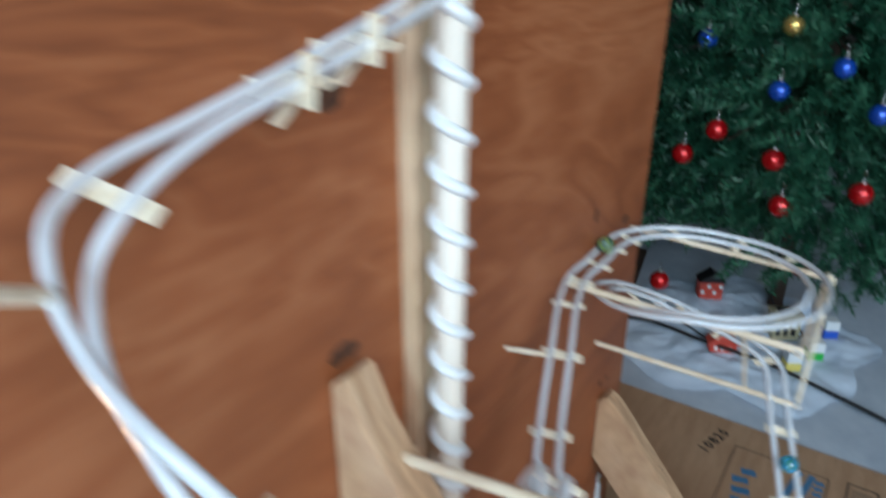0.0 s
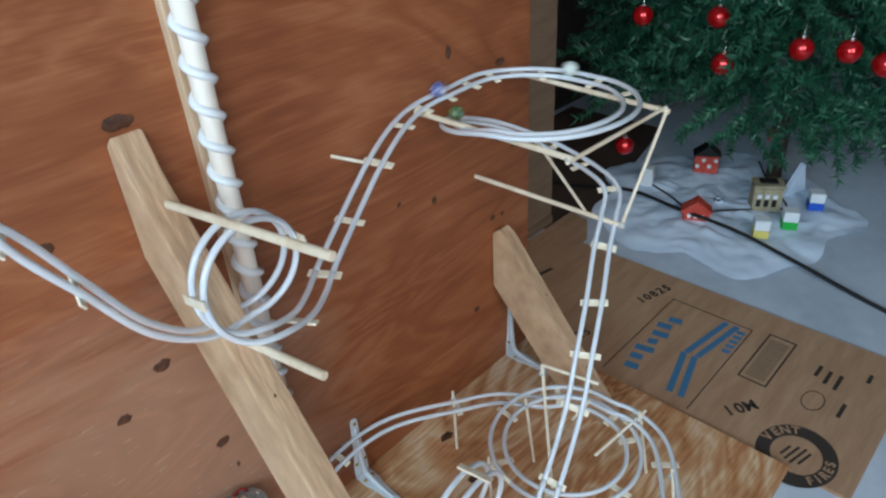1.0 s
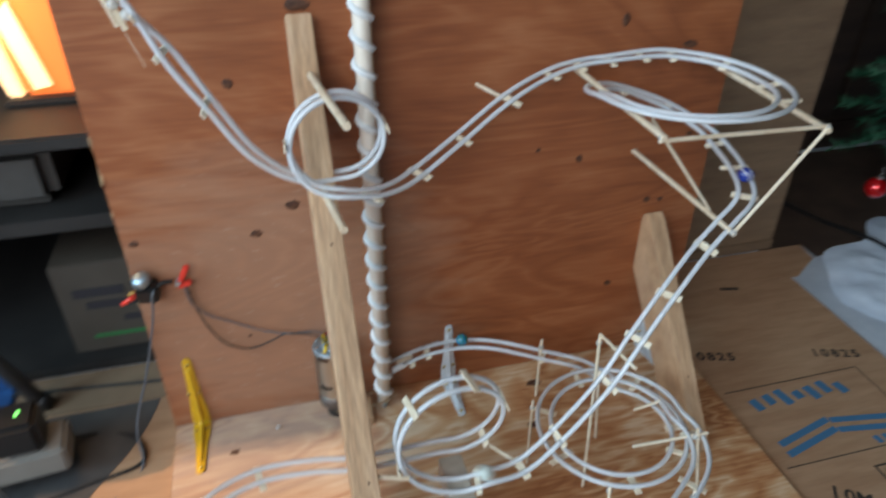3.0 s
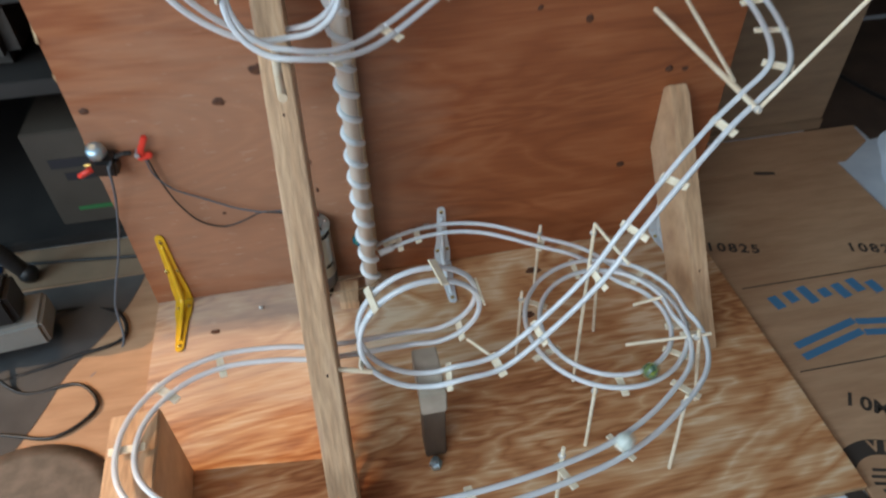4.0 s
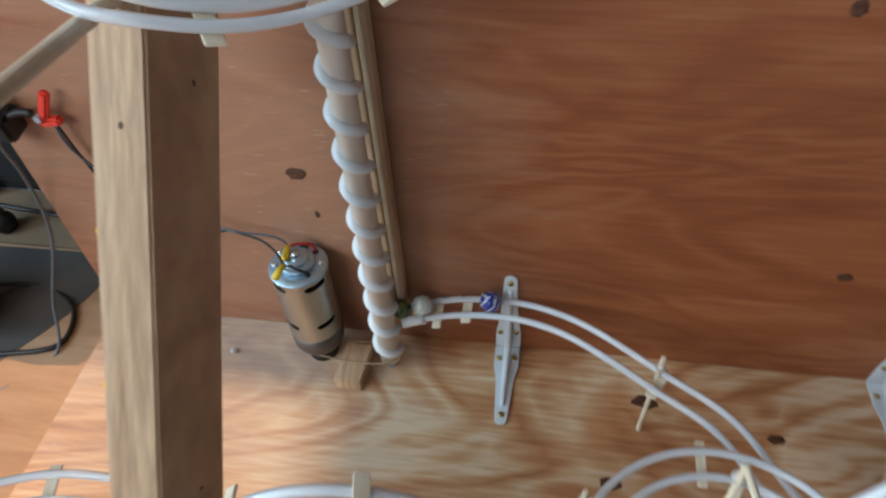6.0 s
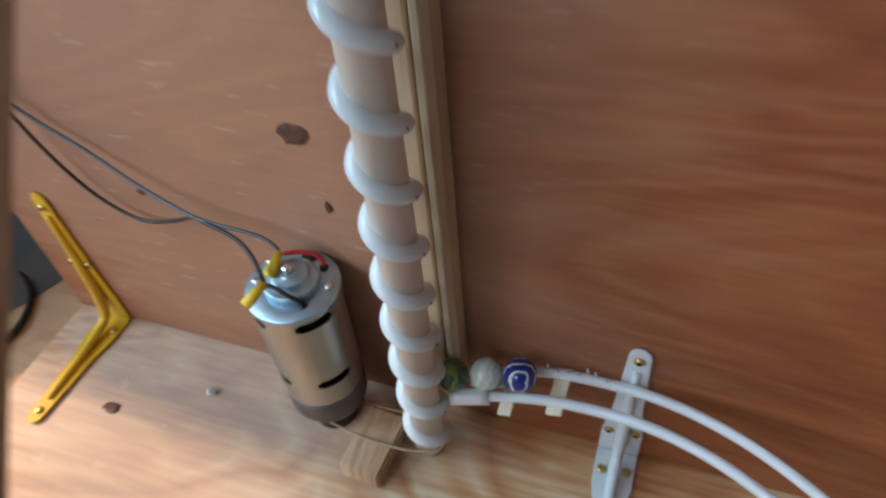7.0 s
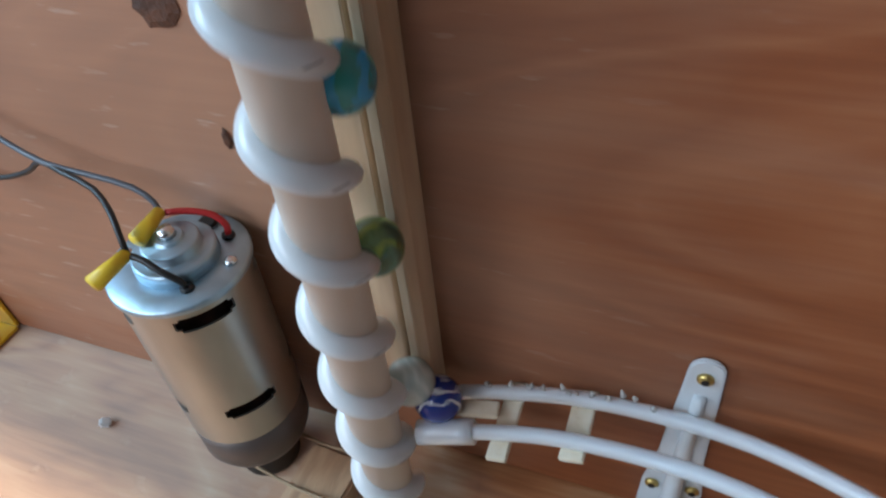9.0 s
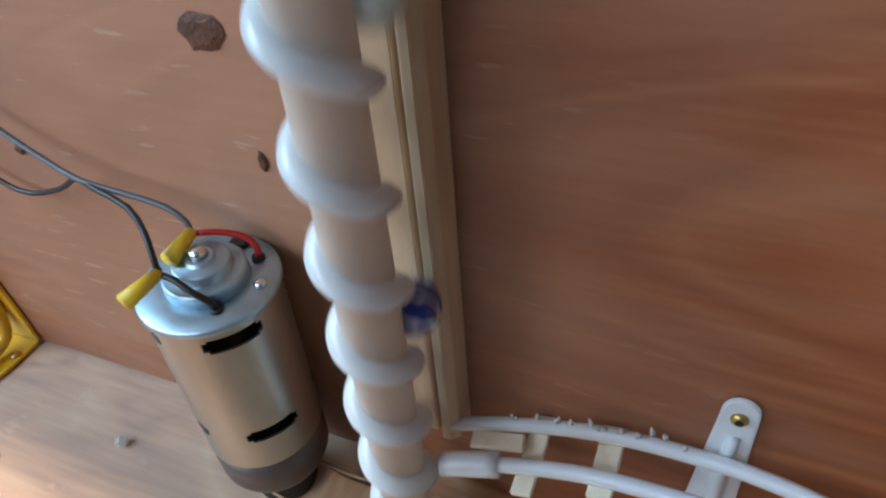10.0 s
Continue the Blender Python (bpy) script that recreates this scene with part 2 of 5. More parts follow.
def prism(outline, axis, a, b, bevel=0.0):
    """An outline in the two other axes, drawn out along the axis from a to b."""
    order = {"x": lambda u, v, w: (w, u, v), "y": lambda u, v, w: (u, w, v), "z": lambda u, v, w: (u, v, w)}[axis]
    bm = bmesh.new()
    lo = [bm.verts.new(order(u, v, a)) for u, v in outline]
    hi = [bm.verts.new(order(u, v, b)) for u, v in outline]
    bm.faces.new(lo), bm.faces.new(hi[::-1])
    for n in range(len(lo)):
        bm.faces.new((lo[n], hi[n], hi[(n + 1) % len(lo)], lo[(n + 1) % len(lo)]))
    bmesh.ops.recalc_face_normals(bm, faces=bm.faces[:])
    if bevel:
        bmesh.ops.bevel(bm, geom=bm.edges[:], offset=bevel, segments=2, affect="EDGES")
    return bm


def rod(a, b, r, r2=None, sides=12, bevel=0.0):
    a, b = Vector(a), Vector(b)
    bm = bmesh.new()
    m = Matrix.Translation((a + b) / 2) @ (b - a).to_track_quat("Z", "Y").to_matrix().to_4x4()
    bmesh.ops.create_cone(bm, cap_ends=True, segments=sides, radius1=r, radius2=r if r2 is None else r2, depth=(b - a).length, matrix=m)
    if bevel:
        bmesh.ops.bevel(bm, geom=[e for e in bm.edges if len(e.link_faces) == 2 and abs(e.link_faces[0].normal.dot(e.link_faces[1].normal)) < 0.4], offset=bevel, segments=2, affect="EDGES")
    return bm


def ball(c, r, u=20, v=12):
    bm = bmesh.new()
    bmesh.ops.create_uvsphere(bm, u_segments=u, v_segments=v, radius=r, matrix=Matrix.Translation(c))
    return bm


def lathe(profile, sides=32, m=None):
    """A closed turned shape round z from (radius, height) pairs."""
    bm = bmesh.new()
    rings = [[bm.verts.new((r * math.cos(2 * math.pi * k / sides), r * math.sin(2 * math.pi * k / sides), z)) for k in range(sides)] for r, z in profile]
    for p, q in zip(rings, rings[1:]):
        for k in range(sides):
            bm.faces.new((p[k], p[(k + 1) % sides], q[(k + 1) % sides], q[k]))
    bm.faces.new(rings[0][::-1]), bm.faces.new(rings[-1])
    if m is not None:
        bm.transform(m)
    return bm


def sweep(points, r, mat, sides=10, taper=None):
    """A tube along points, as a mesh."""
    p = np.array(points, float)
    tan = np.gradient(p, axis=0)
    tan /= np.linalg.norm(tan, axis=1)[:, None]
    up = np.array((0.3, 0.2, 1.0))
    verts, faces = [], []
    for n in range(len(p)):
        up = up - tan[n] * (up @ tan[n])
        up /= np.linalg.norm(up)
        side = np.cross(tan[n], up)
        rr = r if taper is None else r * taper(n / (len(p) - 1))
        for k in range(sides):
            a = 2 * math.pi * k / sides
            verts.append(p[n] + rr * (math.cos(a) * side + math.sin(a) * up))
    for n in range(len(p) - 1):
        for k in range(sides):
            faces.append((n * sides + k, n * sides + (k + 1) % sides, (n + 1) * sides + (k + 1) % sides, (n + 1) * sides + k))
    faces += [tuple(range(sides))[::-1], tuple((len(p) - 1) * sides + k for k in range(sides))]
    me = bpy.data.meshes.new("tube")
    me.from_pydata([tuple(v) for v in verts], [], faces)
    me.materials.append(mat)
    me.polygons.foreach_set("use_smooth", [True] * len(me.polygons))
    return me


def spline(knots, step=0.004):
    """Centripetal curve through the knots (rows of numbers, the first three a place)."""
    k = np.array(knots, float)
    k = np.vstack([2 * k[0] - k[1], k, 2 * k[-1] - k[-2]])
    out = []
    for a, b, c, d in zip(k, k[1:], k[2:], k[3:]):
        t = np.cumsum([0] + [max(np.linalg.norm(q[:3] - p[:3]), 1e-6) ** 0.5 for p, q in ((a, b), (b, c), (c, d))])
        n = max(2, int(np.linalg.norm(c[:3] - b[:3]) / step))
        for s in np.linspace(t[1], t[2], n, endpoint=False):
            a1 = a * (t[1] - s) / (t[1] - t[0]) + b * (s - t[0]) / (t[1] - t[0])
            a2 = b * (t[2] - s) / (t[2] - t[1]) + c * (s - t[1]) / (t[2] - t[1])
            a3 = c * (t[3] - s) / (t[3] - t[2]) + d * (s - t[2]) / (t[3] - t[2])
            b1 = a1 * (t[2] - s) / (t[2] - t[0]) + a2 * (s - t[0]) / (t[2] - t[0])
            b2 = a2 * (t[3] - s) / (t[3] - t[1]) + a3 * (s - t[1]) / (t[3] - t[1])
            out.append(b1 * (t[2] - s) / (t[2] - t[1]) + b2 * (s - t[1]) / (t[2] - t[1]))
    return np.array(out + [k[-2]])


# ---------------------------------------------------------------- the line of the track
TOP = [(0.004, -0.020, 0.690), (-0.024, -0.028, 0.680), (-0.060, -0.030, 0.671), (-0.100, -0.028, 0.660), (-0.140, -0.026, 0.650),
       (-0.170, -0.025, 0.640), (-0.188, -0.029, 0.630), (-0.197, -0.038, 0.617), (-0.204, -0.058, 0.603), (-0.206, -0.088, 0.587),
       (-0.196, -0.104, 0.560), (-0.179, -0.104, 0.530), (-0.164, -0.104, 0.503), (-0.139, -0.104, 0.458), (-0.108, -0.100, 0.405), (-0.072, -0.094, 0.376)]
HILL = [(-0.008, -0.116, 0.364), (0.018, -0.098, 0.360), (0.045, -0.078, 0.3635), (0.090, -0.057, 0.383), (0.147, -0.036, 0.412), (0.199, -0.017, 0.427), (0.235, -0.009, 0.432), (0.270, -0.011, 0.435)]
DROP = [(0.360, -0.160, 0.335), (0.330, -0.177, 0.318), (0.303, -0.188, 0.301), (0.257, -0.210, 0.266), (0.222, -0.224, 0.229), (0.190, -0.236, 0.190), (0.137, -0.250, 0.144), (0.098, -0.258, 0.120)]
LOW = [(-0.060, -0.205, 0.110), (-0.100, -0.203, 0.116), (-0.150, -0.206, 0.121), (-0.190, -0.225, 0.124), (-0.218, -0.262, 0.124), (-0.218, -0.310, 0.122),
       (-0.180, -0.350, 0.119), (-0.120, -0.372, 0.115), (-0.040, -0.378, 0.111), (0.050, -0.376, 0.106), (0.130, -0.364, 0.101), (0.190, -0.347, 0.097), (0.245, -0.318, 0.095), (0.290, -0.280, 0.096), (0.303, -0.240, 0.096)]
FEED = [(0.240, -0.098, 0.078), (0.200, -0.068, 0.0765), (0.150, -0.034, 0.0750), (0.125, -0.0225, 0.0735), (0.100, -0.0160, 0.0715), (0.062, -0.0130, 0.0665), (0.035, -0.0140, 0.0600), (0.012, -0.0175, 0.0545)]


def ring(c, r, a0, a1, z0, z1, n, ry=None):
    """Knots round an upright axis, by degrees, with the height running from z0 to z1."""
    out = []
    for k in range(n):
        f = k / (n - 1)
        a = math.radians(a0 + f * (a1 - a0))
        out.append((c[0] + r * math.cos(a), c[1] + (ry or r) * math.sin(a), z0 + f * (z1 - z0)))
    return out


def loop(c, r, a0, a1, y0, y1, n):
    """Knots of an upright loop; the last three numbers are its centre, towards which the track leans."""
    out = []
    for k in range(n):
        f = k / (n - 1)
        a = math.radians(a0 + f * (a1 - a0))
        out.append((c[0] + r * math.cos(a), y0 + f * (y1 - y0), c[1] + r * math.sin(a)))
    return out


LOOP_A = ((-0.0385, 0.4155), 0.0422)
LOOP_B = ((0.033, 0.1670), 0.0545)


def line_of_track():
    knots, ups = [], []

    def add(rows, centre=None, bank=None):
        for p in rows:
            if knots and np.linalg.norm(np.subtract(p, knots[-1])) < 0.004:
                continue
            knots.append(p)
            if centre is not None:
                u = np.array((centre[0] - p[0], 0, centre[1] - p[2]))
            elif bank is not None:
                u = np.array((bank[0] - p[0], bank[1] - p[1], 0)) / 0.1 * bank[2] + (0, 0, 1)
            else:
                u = np.array((0, 0, 1.0))
            ups.append(u / np.linalg.norm(u))

    add(TOP[:5])
    add(TOP[5:6], bank=(-0.16, -0.07, 0.9))
    add(TOP[6:7], bank=(-0.16, -0.07, 1.8))
    add(TOP[7:8], bank=(-0.15, -0.07, 2.6))
    add(TOP[8:10], bank=(-0.15, -0.07, 4.4))
    add(TOP[10:11], bank=(-0.15, -0.07, 2.6))
    add(TOP[11:12], bank=(-0.15, -0.09, 1.0))
    add(TOP[12:-1], bank=(-0.15, 0.0, -0.20))
    add(TOP[-1:])
    add(loop(*LOOP_A, -90, 270, -0.090, -0.127, 17), LOOP_A[0])
    add(HILL)
    upper = ring((0.308, -0.101), 0.090, 78, -330, 0.0, 1.0, 22)
    fall = [np.interp(p[2], (0.0, 0.19, 0.42, 0.62, 0.80, 0.90, 1.0), (0.437, 0.431, 0.435, 0.433, 0.406, 0.381, 0.350)) for p in upper]
    add([(x, y, h) for (x, y, _), h in zip(upper, fall)], bank=(0.308, -0.101, 0.15))
    add(DROP)
    add(loop(*LOOP_B, -60, -455, -0.262, -0.208, 19), LOOP_B[0])
    add(LOW)
    add(ring((0.226, -0.205), 0.074, -10, 415, 0.096, 0.080, 20), bank=(0.226, -0.205, 0.1))
    add(FEED)
    rows = spline(np.hstack([knots, ups]))
    p, u = rows[:, :3], rows[:, 3:]
    tan = np.gradient(p, axis=0)
    tan /= np.linalg.norm(tan, axis=1)[:, None]
    u = u - tan * (u * tan).sum(1)[:, None]
    u /= np.linalg.norm(u, axis=1)[:, None]
    s = np.concatenate([[0], np.cumsum(np.linalg.norm(np.diff(p, axis=0), axis=1))])
    return p, tan, u, s


LINE, TAN, UP, ARC = line_of_track()
SIDE = np.cross(TAN, UP)
GAUGE, RAIL_R = 0.0152, 0.00255


def at_arc(s):
    """Place, way, up and side of the track at a distance along it."""
    pick = [np.array([np.interp(s, ARC, col) for col in a.T]) for a in (LINE, TAN, UP)]
    w = pick[1] / np.linalg.norm(pick[1])
    u = pick[2] - w * (pick[2] @ w)
    u /= np.linalg.norm(u)
    return pick[0], w, u, np.cross(w, u)


def near_arc(p, lo=0.0, hi=99.0):
    d = np.linalg.norm(LINE - np.array(p), axis=1) + 9.0 * ((ARC < lo) | (ARC > hi))
    return float(ARC[int(np.argmin(d))])


def frame_of(s, lift=0.0):
    p, w, u, side = at_arc(s)
    m = Matrix(((side[0], w[0], u[0]), (side[1], w[1], u[1]), (side[2], w[2], u[2]))).to_4x4()
    m.translation = Vector(p + lift * u)
    return m

# ---------------------------------------------------------------- room
def walls(pieces):
    bm = bmesh.new()
    for p in pieces:
        me = bpy.data.meshes.new("tmp")
        other = box(*p)
        other.to_mesh(me)
        other.free()
        bm.from_mesh(me)
    return bm


def room():
    part_floor = tagged(part("floor", box(-2.4, 2.6, -2.0, 1.5, FLOOR - 0.05, FLOOR), FLOOR_MAT), "smooth pale grey floor", "floor", kind="structure")
    tagged(part("wall_back", box(-2.5, 2.7, 1.5, 1.6, FLOOR, 2.3), WALL_MAT), "dim brown painted wall behind the tree", "wall", kind="structure")
    # unseen wall; its small opening only limits where the sun falls
    tagged(part("wall_left", walls([(-2.5, -2.4, -2.0, -1.40, FLOOR, 2.3), (-2.5, -2.4, -0.42, -0.30, FLOOR, 2.3), (-2.5, -2.4, -1.40, -0.42, FLOOR, 0.85), (-2.5, -2.4, -1.40, -0.42, 2.10, 2.3), (-2.5, -2.4, 0.175, 1.5, FLOOR, 2.3), (-2.5, -2.4, -0.30, 0.175, FLOOR, 1.22), (-2.5, -2.4, -0.30, 0.175, 1.81, 2.3)]), WALL_MAT), "unseen side wall with a window and an opening sized for the sun patch", "wall", kind="structure")
    tagged(part("wall_right", box(2.6, 2.7, -2.0, 1.5, FLOOR, 2.3), WALL_MAT), "dim brown painted side wall", "wall", kind="structure")
    tagged(part("wall_front", walls([(-2.5, -2.0, -2.1, -2.0, FLOOR, 2.3), (-0.3, 2.7, -2.1, -2.0, FLOOR, 2.3), (-2.0, -0.3, -2.1, -2.0, FLOOR, 0.85), (-2.0, -0.3, -2.1, -2.0, 2.15, 2.3)]), WALL_MAT), "painted wall with a wide window opening", "wall", kind="structure")
    tagged(part("ceiling", box(-2.5, 2.7, -2.1, 1.6, 2.3, 2.35), CEIL_MAT), "plain off-white ceiling", "ceiling", kind="structure")
    return part_floor


room()


# ---------------------------------------------------------------- boards
def knot_mesh(rx, rz, seed):
    rnd = random.Random(seed)
    bm = bmesh.new()
    n = 14
    rim = [bm.verts.new((rx * (1 + rnd.uniform(-0.22, 0.22)) * math.cos(2 * math.pi * k / n), 0.0, rz * (1 + rnd.uniform(-0.22, 0.22)) * math.sin(2 * math.pi * k / n))) for k in range(n)]
    inner = [bm.verts.new((v.co.x * 0.6, -0.0006, v.co.z * 0.6)) for v in rim]
    for k in range(n):
        bm.faces.new((rim[k], rim[(k + 1) % n], inner[(k + 1) % n], inner[k]))
    bm.faces.new(inner)
    return bm


def backboard():
    b = thing("plywood_sheet", "upright reddish-brown plywood sheet with dark knots and a rough edge", "board")
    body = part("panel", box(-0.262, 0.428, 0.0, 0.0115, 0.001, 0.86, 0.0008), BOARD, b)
    body.data.materials.append(PLY_EDGE)
    for f in body.data.polygons:
        if abs(f.normal.x) > 0.8 or abs(f.normal.z) > 0.8:
            f.material_index = 1
    knots = [(0.288, 0.472, 0.004, 0.007), (-0.082, 0.298, 0.008, 0.006), (-0.125, 0.268, 0.006, 0.005), (0.253, 0.313, 0.004, 0.005),
             (0.353, 0.245, 0.005, 0.004), (-0.054, 0.181, 0.0072, 0.0056), (0.317, 0.121, 0.005, 0.004), (-0.250, 0.274, 0.005, 0.004),
             (-0.128, 0.438, 0.006, 0.005), (0.372, 0.440, 0.009, 0.0045), (-0.055, 0.646, 0.011, 0.011), (0.20, 0.33, 0.003, 0.003), (-0.055, 0.507, 0.013, 0.006), (0.372, 0.243, 0.004, 0.003), (-0.152, 0.128, 0.0025, 0.002), (-0.046, 0.143, 0.0016, 0.0034), (0.395, 0.33, 0.004, 0.003)]
    for n, (x, z, rx, rz) in enumerate(knots):
        k = part("knot", knot_mesh(rx, rz, n), KNOT, b)
        k.location = (x, -0.0004, z)
    # splintered notches along the left edge
    rnd = random.Random(5)
    for n in range(16):
        z = 0.05 + n * 0.05 + rnd.uniform(-0.02, 0.02)
        part("splinter", block(pose(-0.2618, 0.0045 + rnd.uniform(-0.004, 0.004), z, rnd.uniform(-20, 20), 0, 0), 0.0022, 0.003, rnd.uniform(0.006, 0.02)), PLY_EDGE, b)
    return b


backboard()


def baseboard_plate():
    b = thing("plywood_sheet", "flat plywood sheet with wavy orange grain and worn edges", "board")
    body = part("panel", box(-0.262, 0.436, -0.385, 0.0112, FLOOR, 0.0, 0.0008), BASE, b)
    body.data.materials.append(PLY_EDGE)
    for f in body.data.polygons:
        if abs(f.normal.z) < 0.5:
            f.material_index = 1
    for n, (x, y, rx) in enumerate(((0.205, -0.040, 0.010), (0.178, -0.110, 0.008), (0.300, -0.060, 0.007), (-0.19, -0.06, 0.006), (0.05, -0.33, 0.007))):
        bm = knot_mesh(rx, rx * 0.6, 40 + n)
        bm.transform(pose(0, 0, 0, -90, 0, 0))
        k = part("knot", bm, KNOT, b)
        k.location = (x, y, 0.0004)
    return b


baseboard_plate()


# ---------------------------------------------------------------- braces
def brace(label, x0, x1, outline):
    b = thing("wooden_brace", label, "brace", "diagonal braces")
    part("beam", prism(outline, "x", x0, x1, 0.0012), LUMBER, b)
    (ya, za), (yb, zb) = outline[3], outline[4]
    rnd = random.Random(int(x0 * 1e4))
    slope = math.degrees(math.atan2(zb - za, yb - ya)) + 180
    for f in (0.31, 0.68):
        y, z = ya + f * (yb - ya), za + f * (zb - za)
        part("knot", lathe([(0.0010, -0.0004), (0.0010, 0.0002), (0.0005, 0.0003)], 10, pose(x0 + (x1 - x0) * rnd.uniform(0.25, 0.75), y, z, slope, 0, 0) @ Matrix.Diagonal((1.0, 1.6, 1.0, 1))), KNOT, b, "dark pin knot")
    for f in (0.27, 0.60, 0.74):
        y, z = ya + f * (yb - ya) + 0.026, za + f * (zb - za) - 0.018 - rnd.uniform(0, 0.02)
        part("knot", lathe([(0.0010, -0.0004), (0.0010, 0.0002), (0.0005, 0.0003)], 10, pose(x1, y, z, 0, 90, 0) @ Matrix.Diagonal((1.7, 1.0, 1.0, 1))), KNOT, b, "dark pin knot")
    return b


# outline in (y, z): slanting from the base up to the board
brace("thick pine brace slanting from the board down to the base", -0.067, -0.0425,
      [(-0.0005, 0.400), (-0.0005, 0.494), (-0.010, 0.502), (-0.024, 0.472), (-0.378, 0.0005), (-0.304, 0.0005)])
brace("short pine brace with a split lower edge beside the carton", 0.351, 0.373,
      [(-0.0005, 0.142), (-0.0005, 0.222), (-0.010, 0.230), (-0.022, 0.222), (-0.204, 0.0005), (-0.126, 0.0005)])


# ---------------------------------------------------------------- the screw lift
SCREW = (0.0005, -0.0300)
PITCH = 0.0279


def screw_lift():
    lift = thing("screw_lift", "round wooden rod wound with milky plastic tube, turning upright", "screw lift", at=(SCREW[0], SCREW[1], 0.0))
    part("rod", rod((0, 0, 0.012), (0, 0, 0.74), 0.0081, sides=28, bevel=0.0006), ROD, lift, smooth=True)
    # left-handed winding, pressed flat against the rod so that it stands out in a broad fin
    z0, z1, per = 0.020, 0.72, 28
    verts, faces, sides = [], [], 12
    steps = int((z1 - z0) / PITCH * per)
    for k in range(steps):
        a = -2 * math.pi * k / per
        for q in range(sides):
            b = 2 * math.pi * q / sides
            r = 0.0086 + 0.0038 * math.cos(b)
            verts.append((r * math.cos(a), r * math.sin(a), z0 + PITCH * k / per + 0.0036 * math.sin(b) * (1.15 - 0.35 * math.cos(b))))
    for k in range(steps - 1):
        for q in range(sides):
            faces.append((k * sides + q, k * sides + (q + 1) % sides, (k + 1) * sides + (q + 1) % sides, (k + 1) * sides + q))
    faces += [tuple(range(sides)), tuple((steps - 1) * sides + q for q in range(sides))[::-1]]
    me = bpy.data.meshes.new("winding")
    me.from_pydata(verts, [], faces)
    me.materials.append(SCREW_TUBE)
    me.polygons.foreach_set("use_smooth", [True] * len(me.polygons))
    fix = bmesh.new()
    fix.from_mesh(me)
    bmesh.ops.recalc_face_normals(fix, faces=fix.faces[:])
    fix.to_mesh(me)
    fix.free()
    part("spiral_tube", me, SCREW_TUBE, lift, "milky white flexible tube")
    part("bearing_pin", rod((0, 0, 0.001), (0, 0, 0.014), 0.0035, sides=12), STEEL, lift)
    # small nails through the tube
    for k in range(8):
        a = -math.radians(-60)
        z = 0.0247 + (k + 1) * PITCH
        part("nail", rod((0.0112 * math.cos(a), -0.0112 * math.sin(a), z), (0.0127 * math.cos(a), -0.0127 * math.sin(a), z), 0.0006, sides=6), GREY_WIRE, lift)
    return lift


LIFT = screw_lift()


def guide_strips():
    rows = (("narrow pine guide strip behind the screw", [(-0.0046, -0.0004), (0.0056, -0.0004), (0.0056, -0.0098), (0.0051, -0.0103), (-0.0041, -0.0103), (-0.0046, -0.0098)]),
            ("pine guide strip with a worn bright edge", [(0.0077, -0.0004), (0.0135, -0.0004), (0.0133, -0.0103), (0.0110, -0.0125), (0.0082, -0.0125), (0.0077, -0.0120)]))
    for lab, outline in rows:
        s = thing("guide_strip", lab, "wood strip", "guide strips behind the screw")
        for z0, z1 in ((0.048, 0.330), (0.3302, 0.612), (0.6122, 0.72)):
            part("strip_length", prism(outline, "z", z0, z1, 0.0003), STRIP, s)


guide_strips()


def block_under_screw():
    b = thing("bearing_block", "small pine block under the foot of the screw", "wood block")
    part("block", block(pose(-0.0285, -0.039, 0.0066, 0, 0, -4), 0.0230, 0.038, 0.0125, 0.0012), LUMBER, b)
    return b


block_under_screw()


